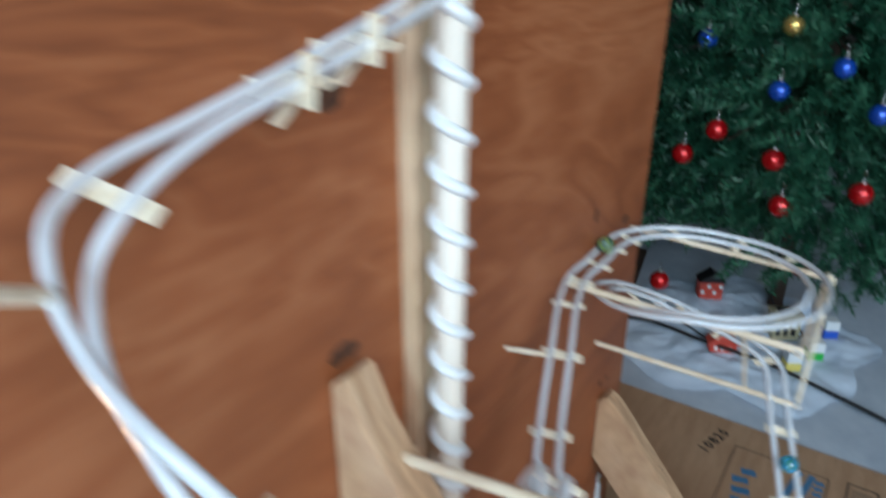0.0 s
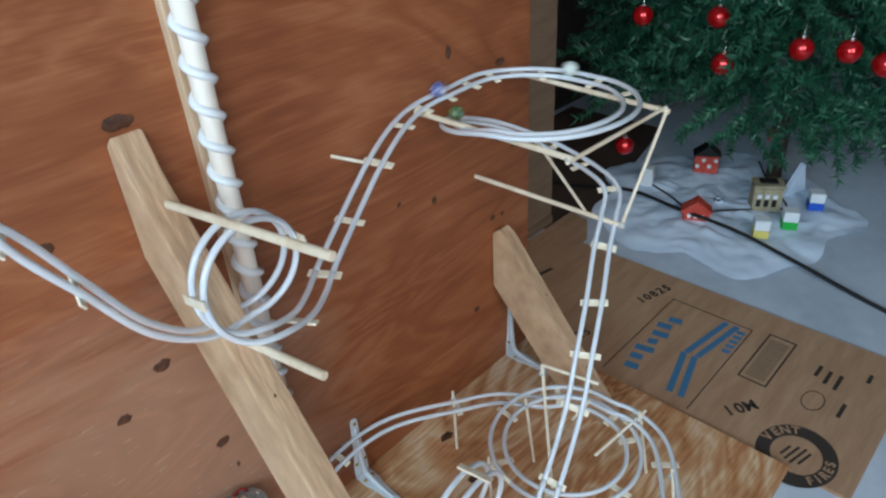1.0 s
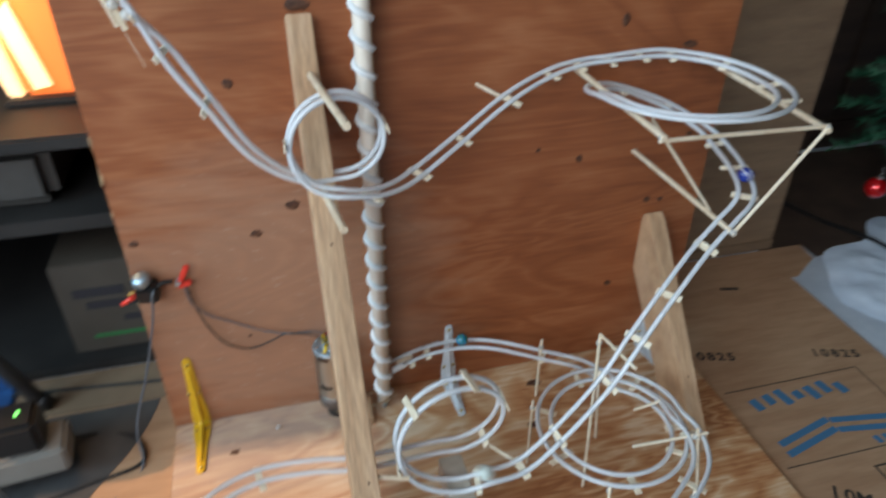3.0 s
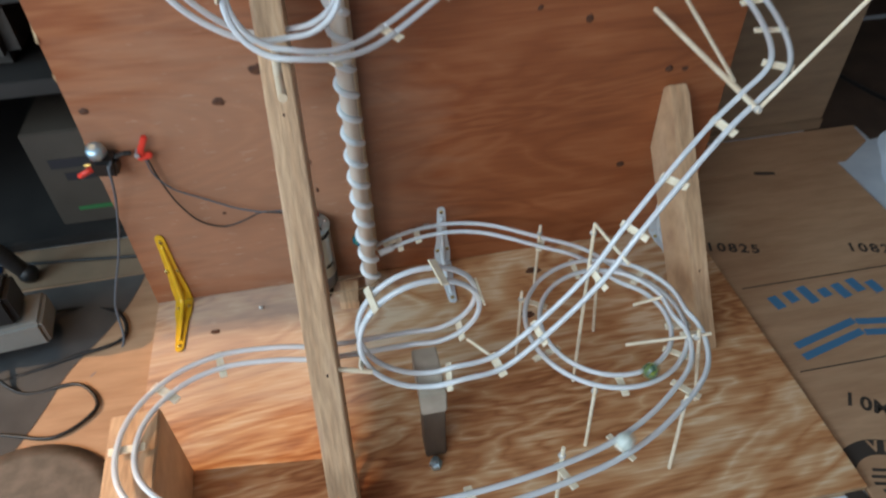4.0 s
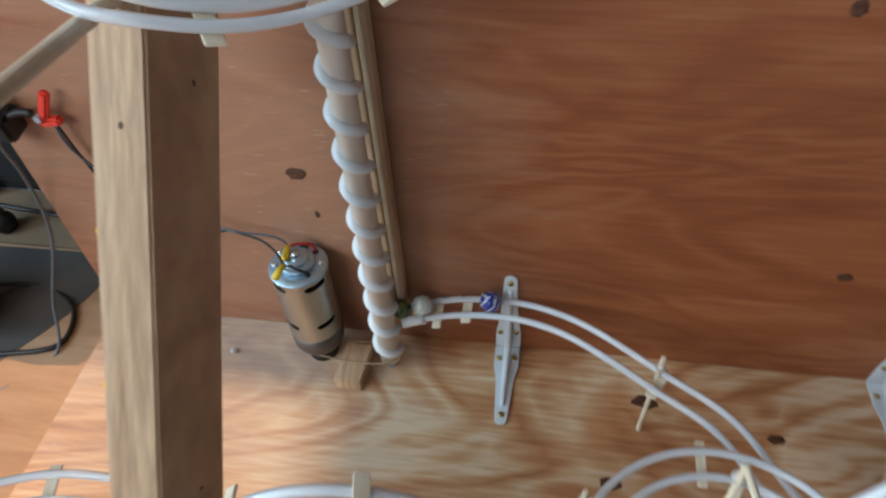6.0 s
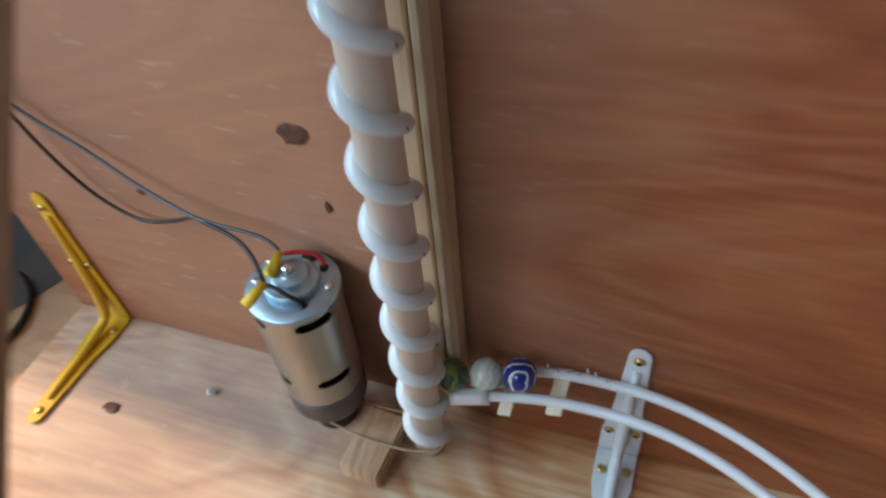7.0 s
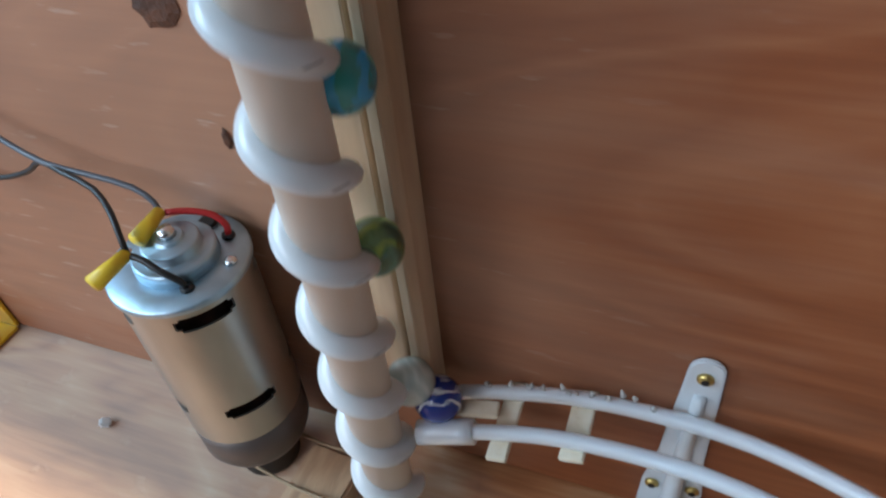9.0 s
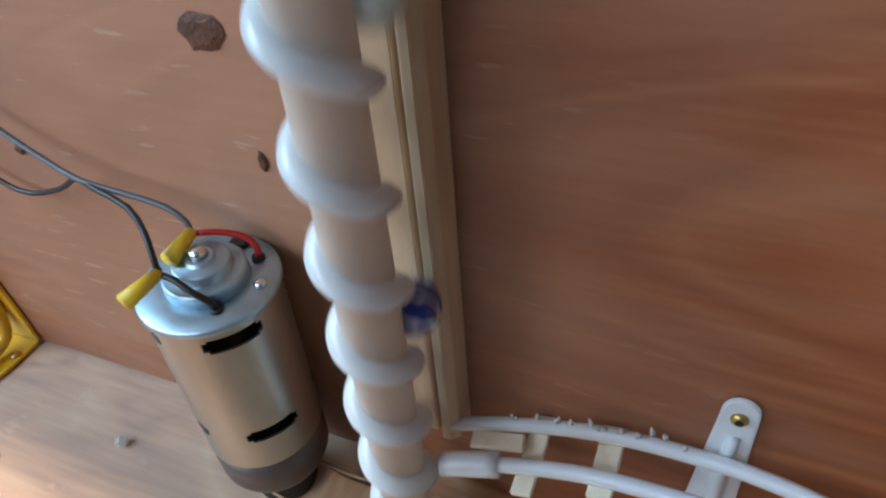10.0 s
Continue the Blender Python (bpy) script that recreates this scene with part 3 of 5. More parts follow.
# ---------------------------------------------------------------- motor
def motor():
    m = thing("electric_motor", "silver electric motor with slotted can standing on a dark pulley", "motor", at=(-0.0602, -0.0222, 0.0))
    m.scale = (1.0, 1.0, 0.955)
    part("pulley", lathe([(0.0120, 0.0005), (0.0125, 0.003), (0.0085, 0.008), (0.0085, 0.012), (0.0125, 0.017), (0.0120, 0.0199)], 28), DARK, m, "dark drive pulley", True)
    part("lower_ring", lathe([(0.0170, 0.0200), (0.0192, 0.0215), (0.0207, 0.0255), (0.0209, 0.0425)], 48), CAN_DARK, m, "dark grey lower ring", True)
    r0, z0, z1 = 0.0210, 0.0427, 0.1142
    # the can: a wall with slots cut through it
    cuts = [(0.1094, a) for a in (-39, 51, 141, 231)] + [(0.0612, a) for a in (-36, 54, 144, 234)]
    def open_at(deg, z):
        for zc, a in cuts:
            d = (deg - a + 180) % 360 - 180
            if abs(d) < 25 and abs(z - zc) < (0.0031 if abs(d) < 21 else 0.0018):
                return True
        return False
    bm = bmesh.new()
    n, rows = 240, 190
    grid = [[bm.verts.new((r0 * math.cos(2 * math.pi * k / n), r0 * math.sin(2 * math.pi * k / n), z0 + (z1 - z0) * i / rows)) for k in range(n)] for i in range(rows + 1)]
    for i in range(rows):
        for k in range(n):
            if not open_at(360 * (k + 0.5) / n, z0 + (z1 - z0) * (i + 0.5) / rows):
                bm.faces.new((grid[i][k], grid[i][(k + 1) % n], grid[i + 1][(k + 1) % n], grid[i + 1][k]))
    can = part("can", bm, CAN, m)
    skin = can.modifiers.new("wall", "SOLIDIFY")
    skin.thickness, skin.offset = 0.0009, -1.0
    part("armature", lathe([(0.0150, 0.0430), (0.0150, 0.1120)], 24), mottled("copper_winding", [(0.35, (0.03, 0.015, 0.010)), (0.65, (0.09, 0.04, 0.025))], 200.0), m, "dark brown inner winding")
    part("end_plate", lathe([(0.0212, 0.1143), (0.0220, 0.1150), (0.0220, 0.1166), (0.0214, 0.1174), (0.0140, 0.1176)], 56), STEEL, m, "galvanised steel end plate", True)
    hub = part("hub", lathe([(0.0129, 0.1177), (0.0128, 0.1214), (0.0127, 0.1218), (0.0123, 0.1222), (0.0118, 0.1223), (0.0094, 0.1224), (0.0091, 0.1226), (0.0089, 0.1230), (0.0088, 0.1252), (0.0086, 0.1257), (0.0081, 0.1260), (0.0048, 0.1262), (0.0045, 0.1264), (0.0044, 0.1274), (0.0040, 0.1275)], 48), STEEL, m, smooth=True)
    part("shaft_end", rod((0, 0, 0.1276), (0, 0, 0.1302), 0.0029, 0.0023, 16), SILVER, hub, smooth=True)
    for a in (10, 190):
        x, y = 0.0172 * math.cos(radians(a)), 0.0172 * math.sin(radians(a))
        part("screw_head", lathe([(0.0021, 0.1177), (0.0021, 0.1186), (0.0013, 0.1192)], 12, Matrix.Translation((x, y, 0))), SILVER, m, smooth=True)
    for x, y in ((0.0098, 0.0128), (0.0105, -0.0100)):
        part("grommet", lathe([(0.0022, 0.1177), (0.0020, 0.1188), (0.0012, 0.1189)], 14, Matrix.Translation((x, y, 0))), BLACK, m, smooth=True)
    part("terminal", box(-0.003, 0.003, 0.0145, 0.0195, 0.1177, 0.1192, 0.0004), DARK, m)
    part("rivet", ball((-0.0165, 0.009, 0.1180), 0.0016, 10, 8), SILVER, m, smooth=True)
    red = spline([(0.0098, 0.0128, 0.1180), (0.0098, 0.0136, 0.1215), (0.0060, 0.0138, 0.1250), (-0.0010, 0.0110, 0.1275), (-0.0060, 0.0078, 0.1285)], 0.002)
    part("red_lead", sweep(red, 0.0011, RED_WIRE, 8), RED_WIRE, m, "red insulated lead")
    blk = spline([(0.0105, -0.0100, 0.1180), (0.0100, -0.0108, 0.1215), (0.0055, -0.0118, 0.1255), (0.0000, -0.0112, 0.1280), (-0.0055, -0.0110, 0.1285)], 0.002)
    part("black_lead", sweep(blk, 0.0011, BLACK, 8), BLACK, m, "black insulated lead")
    for a, b in (((-0.0060, -0.0055, 0.1290), (-0.0076, 0.0076, 0.1290)), ((-0.0082, -0.0230, 0.1275), (-0.0052, -0.0105, 0.1290))):
        part("wire_cap", rod(a, b, 0.0029, 0.0019, 14, 0.0004), YELLOW_CAP, m, "yellow plastic wire cap", True)
    return m


motor()


def wire(name, label, pts, r, mat, category="wire"):
    w = thing(name, label, category)
    part("strand", sweep(spline(pts, 0.006), r, mat, 8), mat, w)
    return w


wire("motor_wire", "thin grey wire drooping from the board edge to the motor", [(-0.0678, -0.0150, 0.1232), (-0.0700, -0.0136, 0.1255), (-0.0770, -0.0128, 0.1290), (-0.0920, -0.0138, 0.1318), (-0.1080, -0.0138, 0.1332), (-0.1250, -0.0110, 0.1365), (-0.1410, -0.0090, 0.1425), (-0.165, -0.006, 0.155), (-0.196, -0.006, 0.176), (-0.208, -0.008, 0.200), (-0.2095, -0.008, 0.2180)], 0.0010, GREY_WIRE)
wire("motor_wire", "thin black wire drooping from the board edge to the motor", [(-0.0656, -0.0330, 0.1232), (-0.0675, -0.0310, 0.1275), (-0.0730, -0.0262, 0.1305), (-0.0850, -0.0190, 0.1315), (-0.1000, -0.0155, 0.1325), (-0.1120, -0.0122, 0.1318), (-0.1280, -0.0085, 0.1220), (-0.1550, -0.0060, 0.1135), (-0.178, -0.005, 0.124), (-0.194, -0.006, 0.152), (-0.204, -0.007, 0.190), (-0.2075, -0.008, 0.2180)], 0.0010, BLACK)
wire("drive_belt", "thin rubber belt between the motor pulley and the screw", [(-0.062, -0.034, 0.010), (-0.03, -0.040, 0.0142), (0.001, -0.0392, 0.018), (0.0098, -0.0300, 0.018), (0.001, -0.0208, 0.018), (-0.03, -0.0200, 0.0142), (-0.062, -0.0150, 0.010)], 0.0007, mottled("tan_rubber", [(0.35, (0.30, 0.20, 0.11)), (0.65, (0.4, 0.27, 0.16))], 60.0), "belt")


# ---------------------------------------------------------------- brackets
def shelf_bracket(label, x, mat, tall, deep, screws):
    b = thing("shelf_bracket", label, "bracket", "shelf brackets", at=(x, 0, 0))
    # upright leg, tapering to a round tip, and foot, joined by a folded corner
    def leg(length):
        pts = []
        for k in range(9):
            a = math.pi * k / 8
            pts.append((0.0050 * math.cos(a), length - 0.0050 + 0.0050 * math.sin(a)))
        return pts + [(-0.0072, length * 0.45), (-0.0100, 0.022), (-0.0104, 0.002), (0.0104, 0.002), (0.0100, 0.022), (0.0072, length * 0.45)]
    part("upright_leg", prism(leg(tall), "y", -0.0022, -0.0004, 0.0005), mat, b)
    up = leg(deep)
    bm = prism(up, "z", -0.0022, -0.0004, 0.0005)
    bm.transform(Matrix(((1, 0, 0, 0), (0, -1, 0, 0), (0, 0, -1, 0), (0, 0, 0, 1))))
    bmesh.ops.recalc_face_normals(bm, faces=bm.faces[:])
    part("foot_leg", bm, mat, b)
    # pressed rib running round the bend
    rib = spline([(0, -0.0028, tall - 0.016), (0, -0.0036, tall * 0.5), (0, -0.0058, 0.022), (0, -0.0095, 0.0095), (0, -0.022, 0.0058), (0, -deep * 0.5, 0.0036), (0, -deep + 0.016, 0.0028)], 0.004)
    part("rib", sweep(rib, 0.0034, mat, 10, lambda f: 0.55 + 0.9 * min(f, 1 - f)), mat, b)
    for px, h in screws:
        part("screw", lathe([(0.0024, 0.0), (0.0024, 0.0008), (0.0015, 0.0015)], 12, pose(px, -0.0023, h, 90, 0, 0)), BRASS, b, "brass screw head", True)
        part("screw_slot", lathe([(0.0012, 0.0014), (0.0012, 0.0018), (0.0006, 0.0019)], 8, pose(px, -0.0023, h, 90, 0, 0)), DARK, b)
    for px, h in ((-0.0062, 0.0145), (0.0062, 0.0130), (0.0, deep - 0.008)):
        part("screw", lathe([(0.0024, 0.0), (0.0024, 0.0008), (0.0015, 0.0015)], 12, pose(px, -h, 0.0023, 0, 0, 0)), BRASS, b, "brass screw head", True)
    return b


shelf_bracket("white enamelled steel shelf bracket screwed to board and base", 0.0945, WHITE_PAINT, 0.094, 0.074, ((0.0, 0.0865), (-0.0065, 0.0230), (0.0065, 0.0245)))
shelf_bracket("yellow painted steel shelf bracket at the board's corner", -0.230, YELLOW, 0.110, 0.083, ((0.0, 0.100), (-0.006, 0.054), (0.006, 0.054)))
shelf_bracket("white steel shelf bracket beside the short brace", 0.3865, WHITE_PAINT, 0.088, 0.078, ((0.0, 0.080), (-0.006, 0.024), (0.006, 0.024)))


# ---------------------------------------------------------------- the track
TIES = []


def track():
    tr = thing("marble_track", "winding double rail of milky plastic tube on wooden cross ties", "marble run")
    # rails in four runs, joined end to end
    cuts = [0.0, near_arc((0.045, -0.084, 0.362), 0.9), near_arc((0.137, -0.250, 0.142), 1.5), near_arc((-0.040, -0.378, 0.111), 2.0), float(ARC[-1])]
    for a, b in zip(cuts, cuts[1:]):
        pick = (ARC >= a - 1e-6) & (ARC <= b + 0.003)
        for sgn in (-1, 1):
            pts = LINE[pick] + sgn * GAUGE / 2 * SIDE[pick]
            part("rail", sweep(pts, RAIL_R, TUBE, 10), TUBE, tr, "milky translucent tube rail")
    # sleeve and stop on the foot of the track
    pick = ARC >= ARC[-1] - 0.022
    pts = LINE[pick] - GAUGE / 2 * SIDE[pick]
    part("sleeve", sweep(pts, 0.0042, TUBE, 12), TUBE, tr, "short clear end sleeve")
    # cross ties under the rails
    rnd = random.Random(2)
    tie = mesh_of(box(-0.0142, 0.0142, -0.0033, 0.0033, -0.0009, 0.0009, 0.0003), STICK)
    for s in TIES:
        o = part("tie", tie, STICK, tr)
        o.matrix_basis = frame_of(s, -RAIL_R - 0.0007) @ pose(rnd.uniform(-0.0012, 0.0012), 0, 0, rnd.uniform(-4, 4), rnd.uniform(-3, 3), rnd.uniform(-8, 8)) @ Matrix.Diagonal((rnd.uniform(0.9, 1.12), rnd.uniform(0.85, 1.2), 1, 1))
    # thin wooden tongue between the rail ends, a wedge under it, and frayed glue on the upper rail
    mid = [(p + q) / 2 for p, q in zip((0.021, -0.0160, 0.0575), (0.036, -0.0135, 0.0620))]
    part("tongue", block(pose(mid[0], mid[1], mid[2], 0, -6, math.degrees(math.atan2((0.036, -0.0135, 0.0620)[1] - (0.021, -0.0160, 0.0575)[1], (0.036, -0.0135, 0.0620)[0] - (0.021, -0.0160, 0.0575)[0]))), 0.017, 0.0062, 0.0018, 0.0004), STICK, tr, "short pale wooden tongue")
    for n in range(16):
        s = ARC[-1] - 0.020 - 0.052 * (n / 15) + rnd.uniform(-0.002, 0.002)
        p, w, u, side = at_arc(s)
        c = p + side * (GAUGE / 2 + rnd.uniform(-0.001, 0.0016)) + u * (RAIL_R + rnd.uniform(-0.0006, 0.0008))
        part("glue_bead", rod(c, c + u * rnd.uniform(0.0004, 0.0014) + side * rnd.uniform(-0.001, 0.0022) + w * rnd.uniform(-0.002, 0.002), rnd.uniform(0.0006, 0.0013), 0.0004, 8), GLUE, tr, smooth=True)
    return tr


def tie_near(p, lo=0.0, hi=99.0):
    TIES.append(near_arc(p, lo, hi))


TOTAL = float(ARC[-1])
S_LOOP_A = near_arc((-0.036, -0.110, 0.4635))
S_RING_A = near_arc((0.308, -0.011, 0.437))
S_LOOP_B = near_arc((0.034, -0.235, 0.2155))
S_RING_B = near_arc((0.30, -0.205, 0.096), S_LOOP_B)
for p in ((-0.060, -0.030, 0.671), (-0.095, -0.028, 0.661), (-0.175, -0.025, 0.638), (-0.179, -0.104, 0.530), (-0.164, -0.104, 0.503), (-0.139, -0.104, 0.458)):
    tie_near(p, 0, S_LOOP_A)
for p in ((0.011, -0.104, 0.425), (-0.083, -0.115, 0.418)):
    tie_near(p, S_LOOP_A - 0.14, S_LOOP_A + 0.14)
for p in ((-0.010, -0.118, 0.364), (0.045, -0.083, 0.361), (0.090, -0.059, 0.382), (0.147, -0.036, 0.412), (0.199, -0.018, 0.427), (0.235, -0.009, 0.432)):
    tie_near(p, S_LOOP_A + 0.12, S_RING_A)
for p in ((0.268, -0.014, 0.436), (0.307, -0.011, 0.437), (0.340, -0.020, 0.434), (0.378, -0.052, 0.429), (0.396, -0.110, 0.427), (0.380, -0.155, 0.42)):
    tie_near(p, S_RING_A - 0.06, S_RING_A + 0.25)
for p in ((0.285, -0.014, 0.405), (0.352, -0.023, 0.385), (0.392, -0.068, 0.358), (0.400, -0.117, 0.346), (0.360, -0.160, 0.335)):
    tie_near(p, S_RING_A + 0.45, S_LOOP_B)
for p in ((0.303, -0.188, 0.301), (0.257, -0.210, 0.266), (0.222, -0.224, 0.229), (0.190, -0.236, 0.190), (0.137, -0.250, 0.142), (0.098, -0.256, 0.113), (0.058, -0.258, 0.102)):
    tie_near(p, S_RING_A + 0.55, S_LOOP_B - 0.1)
for p in ((-0.022, -0.25, 0.148), (-0.003, -0.239, 0.205), (0.047, -0.232, 0.215), (0.089, -0.222, 0.180), (0.078, -0.219, 0.118)):
    tie_near(p, S_LOOP_B - 0.16, S_LOOP_B + 0.17)
for p in ((-0.150, -0.206, 0.121), (-0.196, -0.230, 0.124), (-0.220, -0.280, 0.124), (-0.120, -0.372, 0.115), (-0.03, -0.378, 0.111), (0.050, -0.376, 0.106), (0.130, -0.364, 0.101), (0.188, -0.348, 0.097), (0.266, -0.302, 0.095), (0.303, -0.245, 0.096)):
    tie_near(p, S_LOOP_B + 0.2, S_RING_B + 0.02)
for a in (40, 95, 150, 200, 262, 318, 348):
    tie_near((0.226 + 0.074 * math.cos(radians(a)), -0.205 + 0.074 * math.sin(radians(a)), 0.09), S_RING_B + 0.03 if a > 30 else S_RING_B, TOTAL - 0.35 if a < 300 else TOTAL - 0.25)
for p in ((0.200, -0.068, 0.0765), (0.063, -0.0130, 0.0667), (0.040, -0.0138, 0.0613)):
    tie_near(p, TOTAL - 0.3)
track()


# ---------------------------------------------------------------- pegs, skewers and frames that carry the track
def stick(name, label, a, b, r, mat=DOWEL, group="", extra=()):
    o = thing(name, label, "stick", group)
    part("shaft", rod(a, b, r, sides=12, bevel=min(0.0004, r * 0.2)), mat, o, smooth=False)
    for nm, c, d, rr in extra:
        part(nm, rod(c, d, rr, sides=10), mat, o)
    return o


stick("dowel_peg", "thick dowel peg sticking out of the brace through the loop", (-0.052, -0.020, 0.450), (-0.041, -0.219, 0.475), 0.0033, DOWEL, "loop pegs")
stick("dowel_peg", "thick dowel peg under the loop track", (-0.055, -0.090, 0.362), (-0.047, -0.196, 0.377), 0.0033, DOWEL, "loop pegs")
stick("dowel_peg", "dowel peg from the brace to the low loop", (-0.060, -0.255, 0.152), (-0.014, -0.262, 0.143), 0.0022, DOWEL, "loop pegs")


def frame_stand():
    f = thing("dowel_stand", "open dowel stand glued to the board under the upper turn", "stand")
    for n, (a, b, r) in enumerate((((0.234, -0.001, 0.424), (0.231, -0.194, 0.425), 0.0028), ((0.390, -0.001, 0.424), (0.400, -0.196, 0.414), 0.0028),
                                   ((0.228, -0.191, 0.4215), (0.404, -0.190, 0.4165), 0.0020), ((0.322, -0.001, 0.316), (0.327, -0.197, 0.315), 0.0026),
                                   ((0.327, -0.194, 0.3145), (0.398, -0.194, 0.4155), 0.0018), ((0.331, -0.148, 0.3145), (0.245, -0.148, 0.423), 0.0016))):
        part("dowel", rod(a, b, r, sides=12, bevel=0.0003), DOWEL if r > 0.0019 else STICK, f)
    for c in ((0.231, -0.190, 0.4235), (0.401, -0.191, 0.415), (0.327, -0.194, 0.3155)):
        bm = ball(c, 0.0036, 12, 8)
        part("glue_bead", bm, GLUE, f, smooth=True)
    return f


frame_stand()


def skewers():
    rows = [((0.205, -0.187, 0.208), (0.199, -0.213, 0.0004), 0.0018, "tall bamboo skewer post beside the steep track"),
            ((0.200, -0.062, 0.097), (0.199, -0.064, 0.0004), 0.0018, "short bamboo skewer under the feed track"),
            ((0.300, -0.252, 0.110), (0.318, -0.262, 0.0004), 0.0018, "bamboo skewer with glue blobs beside the low turn"),
            ((0.262, -0.312, 0.098), (0.258, -0.330, 0.0004), 0.0018, "bamboo skewer leaning under the outer curve"),
            ((0.190, -0.277, 0.088), (0.186, -0.290, 0.0004), 0.0018, "bamboo skewer under the front of the low turn"),
            ((0.150, -0.160, 0.100), (0.148, -0.165, 0.0004), 0.0016, "thin skewer behind the low turn"),
            ((0.240, -0.140, 0.105), (0.245, -0.150, 0.0004), 0.0018, "skewer under the back of the low turn"),
            ((0.130, -0.352, 0.120), (0.132, -0.356, 0.0004), 0.0018, "skewer post at the front curve")]
    for a, b, r, lab in rows:
        o = stick("bamboo_post", lab, a, b, r, STICK, "bamboo posts")
        part("glue_bead", ball((a[0], a[1], a[2] - 0.012), 0.0034, 10, 8), GLUE, o, smooth=True)
    stick("bamboo_skewer", "skewer arm reaching from the tall post under the steep track", (0.205, -0.187, 0.207), (0.212, -0.248, 0.213), 0.0017, STICK, "bamboo skewers")
    stick("bamboo_skewer", "skewer arm between the two low turns", (0.235, -0.238, 0.086), (0.315, -0.252, 0.100), 0.0017, STICK, "bamboo skewers")
    stick("bamboo_skewer", "short skewer arm linking the steep track to the loop", (0.078, -0.222, 0.116), (0.103, -0.252, 0.112), 0.0017, STICK, "bamboo skewers")
    stick("bamboo_skewer", "skewer arm from the board to the hill track", (0.122, -0.0005, 0.416), (0.156, -0.046, 0.404), 0.0018, STICK, "bamboo skewers")
    stick("bamboo_skewer", "skewer arm beside the low turn", (0.262, -0.190, 0.086), (0.292, -0.194, 0.096), 0.0017, STICK, "bamboo skewers")


skewers()


def loop_stand():
    g = thing("loop_stand", "weathered wooden post bolted to the base under the low loop, painted lit above and shaded below", "post")
    # shade on the lower post and daylight on its head are painted in
    part("post", box(0.026, 0.047, -0.271, -0.246, 0.0005, 0.078, 0.0012), mottled("weathered_wood_shaded", [(0.3, (0.06, 0.042, 0.03)), (0.7, (0.12, 0.085, 0.06))], 40.0, (1, 1, 0.3), 0.7, 0.3), g)
    part("head", box(0.0245, 0.0485, -0.2725, -0.218, 0.0782, 0.1085, 0.0012), mottled("weathered_wood_lit", [(0.3, (0.34, 0.29, 0.23)), (0.7, (0.48, 0.42, 0.35))], 40.0, (1, 1, 1), 0.7, 0.3), g, "top block, daylight painted pale grey")
    part("bolt", lathe([(0.0065, 0.0005), (0.0065, 0.006), (0.0045, 0.0075), (0.0032, 0.0078), (0.0032, 0.0130)], 6, Matrix.Translation((0.034, -0.281, 0))), STEEL, g)
    return g


loop_stand()


def corner_block():
    b = thing("pine_block", "upright pine block carrying the outer curve of track", "wood block")
    part("block", block(pose(-0.222, -0.283, 0.0560, 0, 0, 2), 0.042, 0.088, 0.1115, 0.0015), LUMBER, b)
    return b


corner_block()


def chute_support():
    b = thing("track_prop", "splintered craft sticks glued in a bundle under the upper chute", "prop")
    part("arm", rod((-0.1885, -0.086, 0.5415), (-0.191, -0.108, 0.541), 0.0022, sides=8), STICK, b)
    part("stub", block(pose(-0.188, -0.098, 0.557, 0, 6, 10), 0.0050, 0.0022, 0.022, 0.0004), STICK, b)
    part("splinter", block(pose(-0.196, -0.109, 0.5385, 10, -14, 0), 0.0034, 0.0026, 0.030, 0.0005), STICK, b)
    part("splinter", block(pose(-0.1905, -0.108, 0.533, -8, -16, 12), 0.0042, 0.0022, 0.024, 0.0005), STICK, b)
    part("tab", block(pose(-0.204, -0.111, 0.5535, 0, 5, 0), 0.014, 0.003, 0.0062, 0.0005), STICK, b)
    part("sliver", rod((-0.188, -0.110, 0.520), (-0.179, -0.112, 0.494), 0.0003, sides=6), STICK, b)
    for c, r in (((-0.192, -0.109, 0.541), 0.0042), ((-0.184, -0.109, 0.533), 0.0046), ((-0.1775, -0.108, 0.527), 0.0036), ((-0.196, -0.106, 0.549), 0.0034)):
        part("glue_bead", ball(c, r, 12, 8), GLUE, b, smooth=True)
    c = thing("track_prop", "flat craft stick reaching the outer bend of the upper chute", "prop")
    part("stick", rod((-0.204, -0.042, 0.621), (-0.224, -0.05, 0.633), 0.0026, sides=4, bevel=0.0003), STICK, c)
    part("glue_bead", ball((-0.204, -0.042, 0.621), 0.0034, 10, 8), GLUE, c, smooth=True)
    return b


chute_support()


def top_props():
    for x, z in ((-0.062, 0.667), (-0.098, 0.657)):
        p = thing("angle_prop", "small craft-stick bracket holding the chute off the board", "prop", "board props")
        part("leg", block(pose(x, -0.016, z - 0.004, 0, 8, 0), 0.0022, 0.031, 0.007, 0.0003), STICK, p)
        part("upright", block(pose(x - 0.006, -0.040, z + 0.003, 0, 8, 0), 0.0022, 0.006, 0.019, 0.0003), STICK, p)
        part("brace_piece", block(pose(x + 0.008, -0.016, z - 0.010, 0, 55, 0), 0.0018, 0.006, 0.024, 0.0003), STICK, p)


top_props()


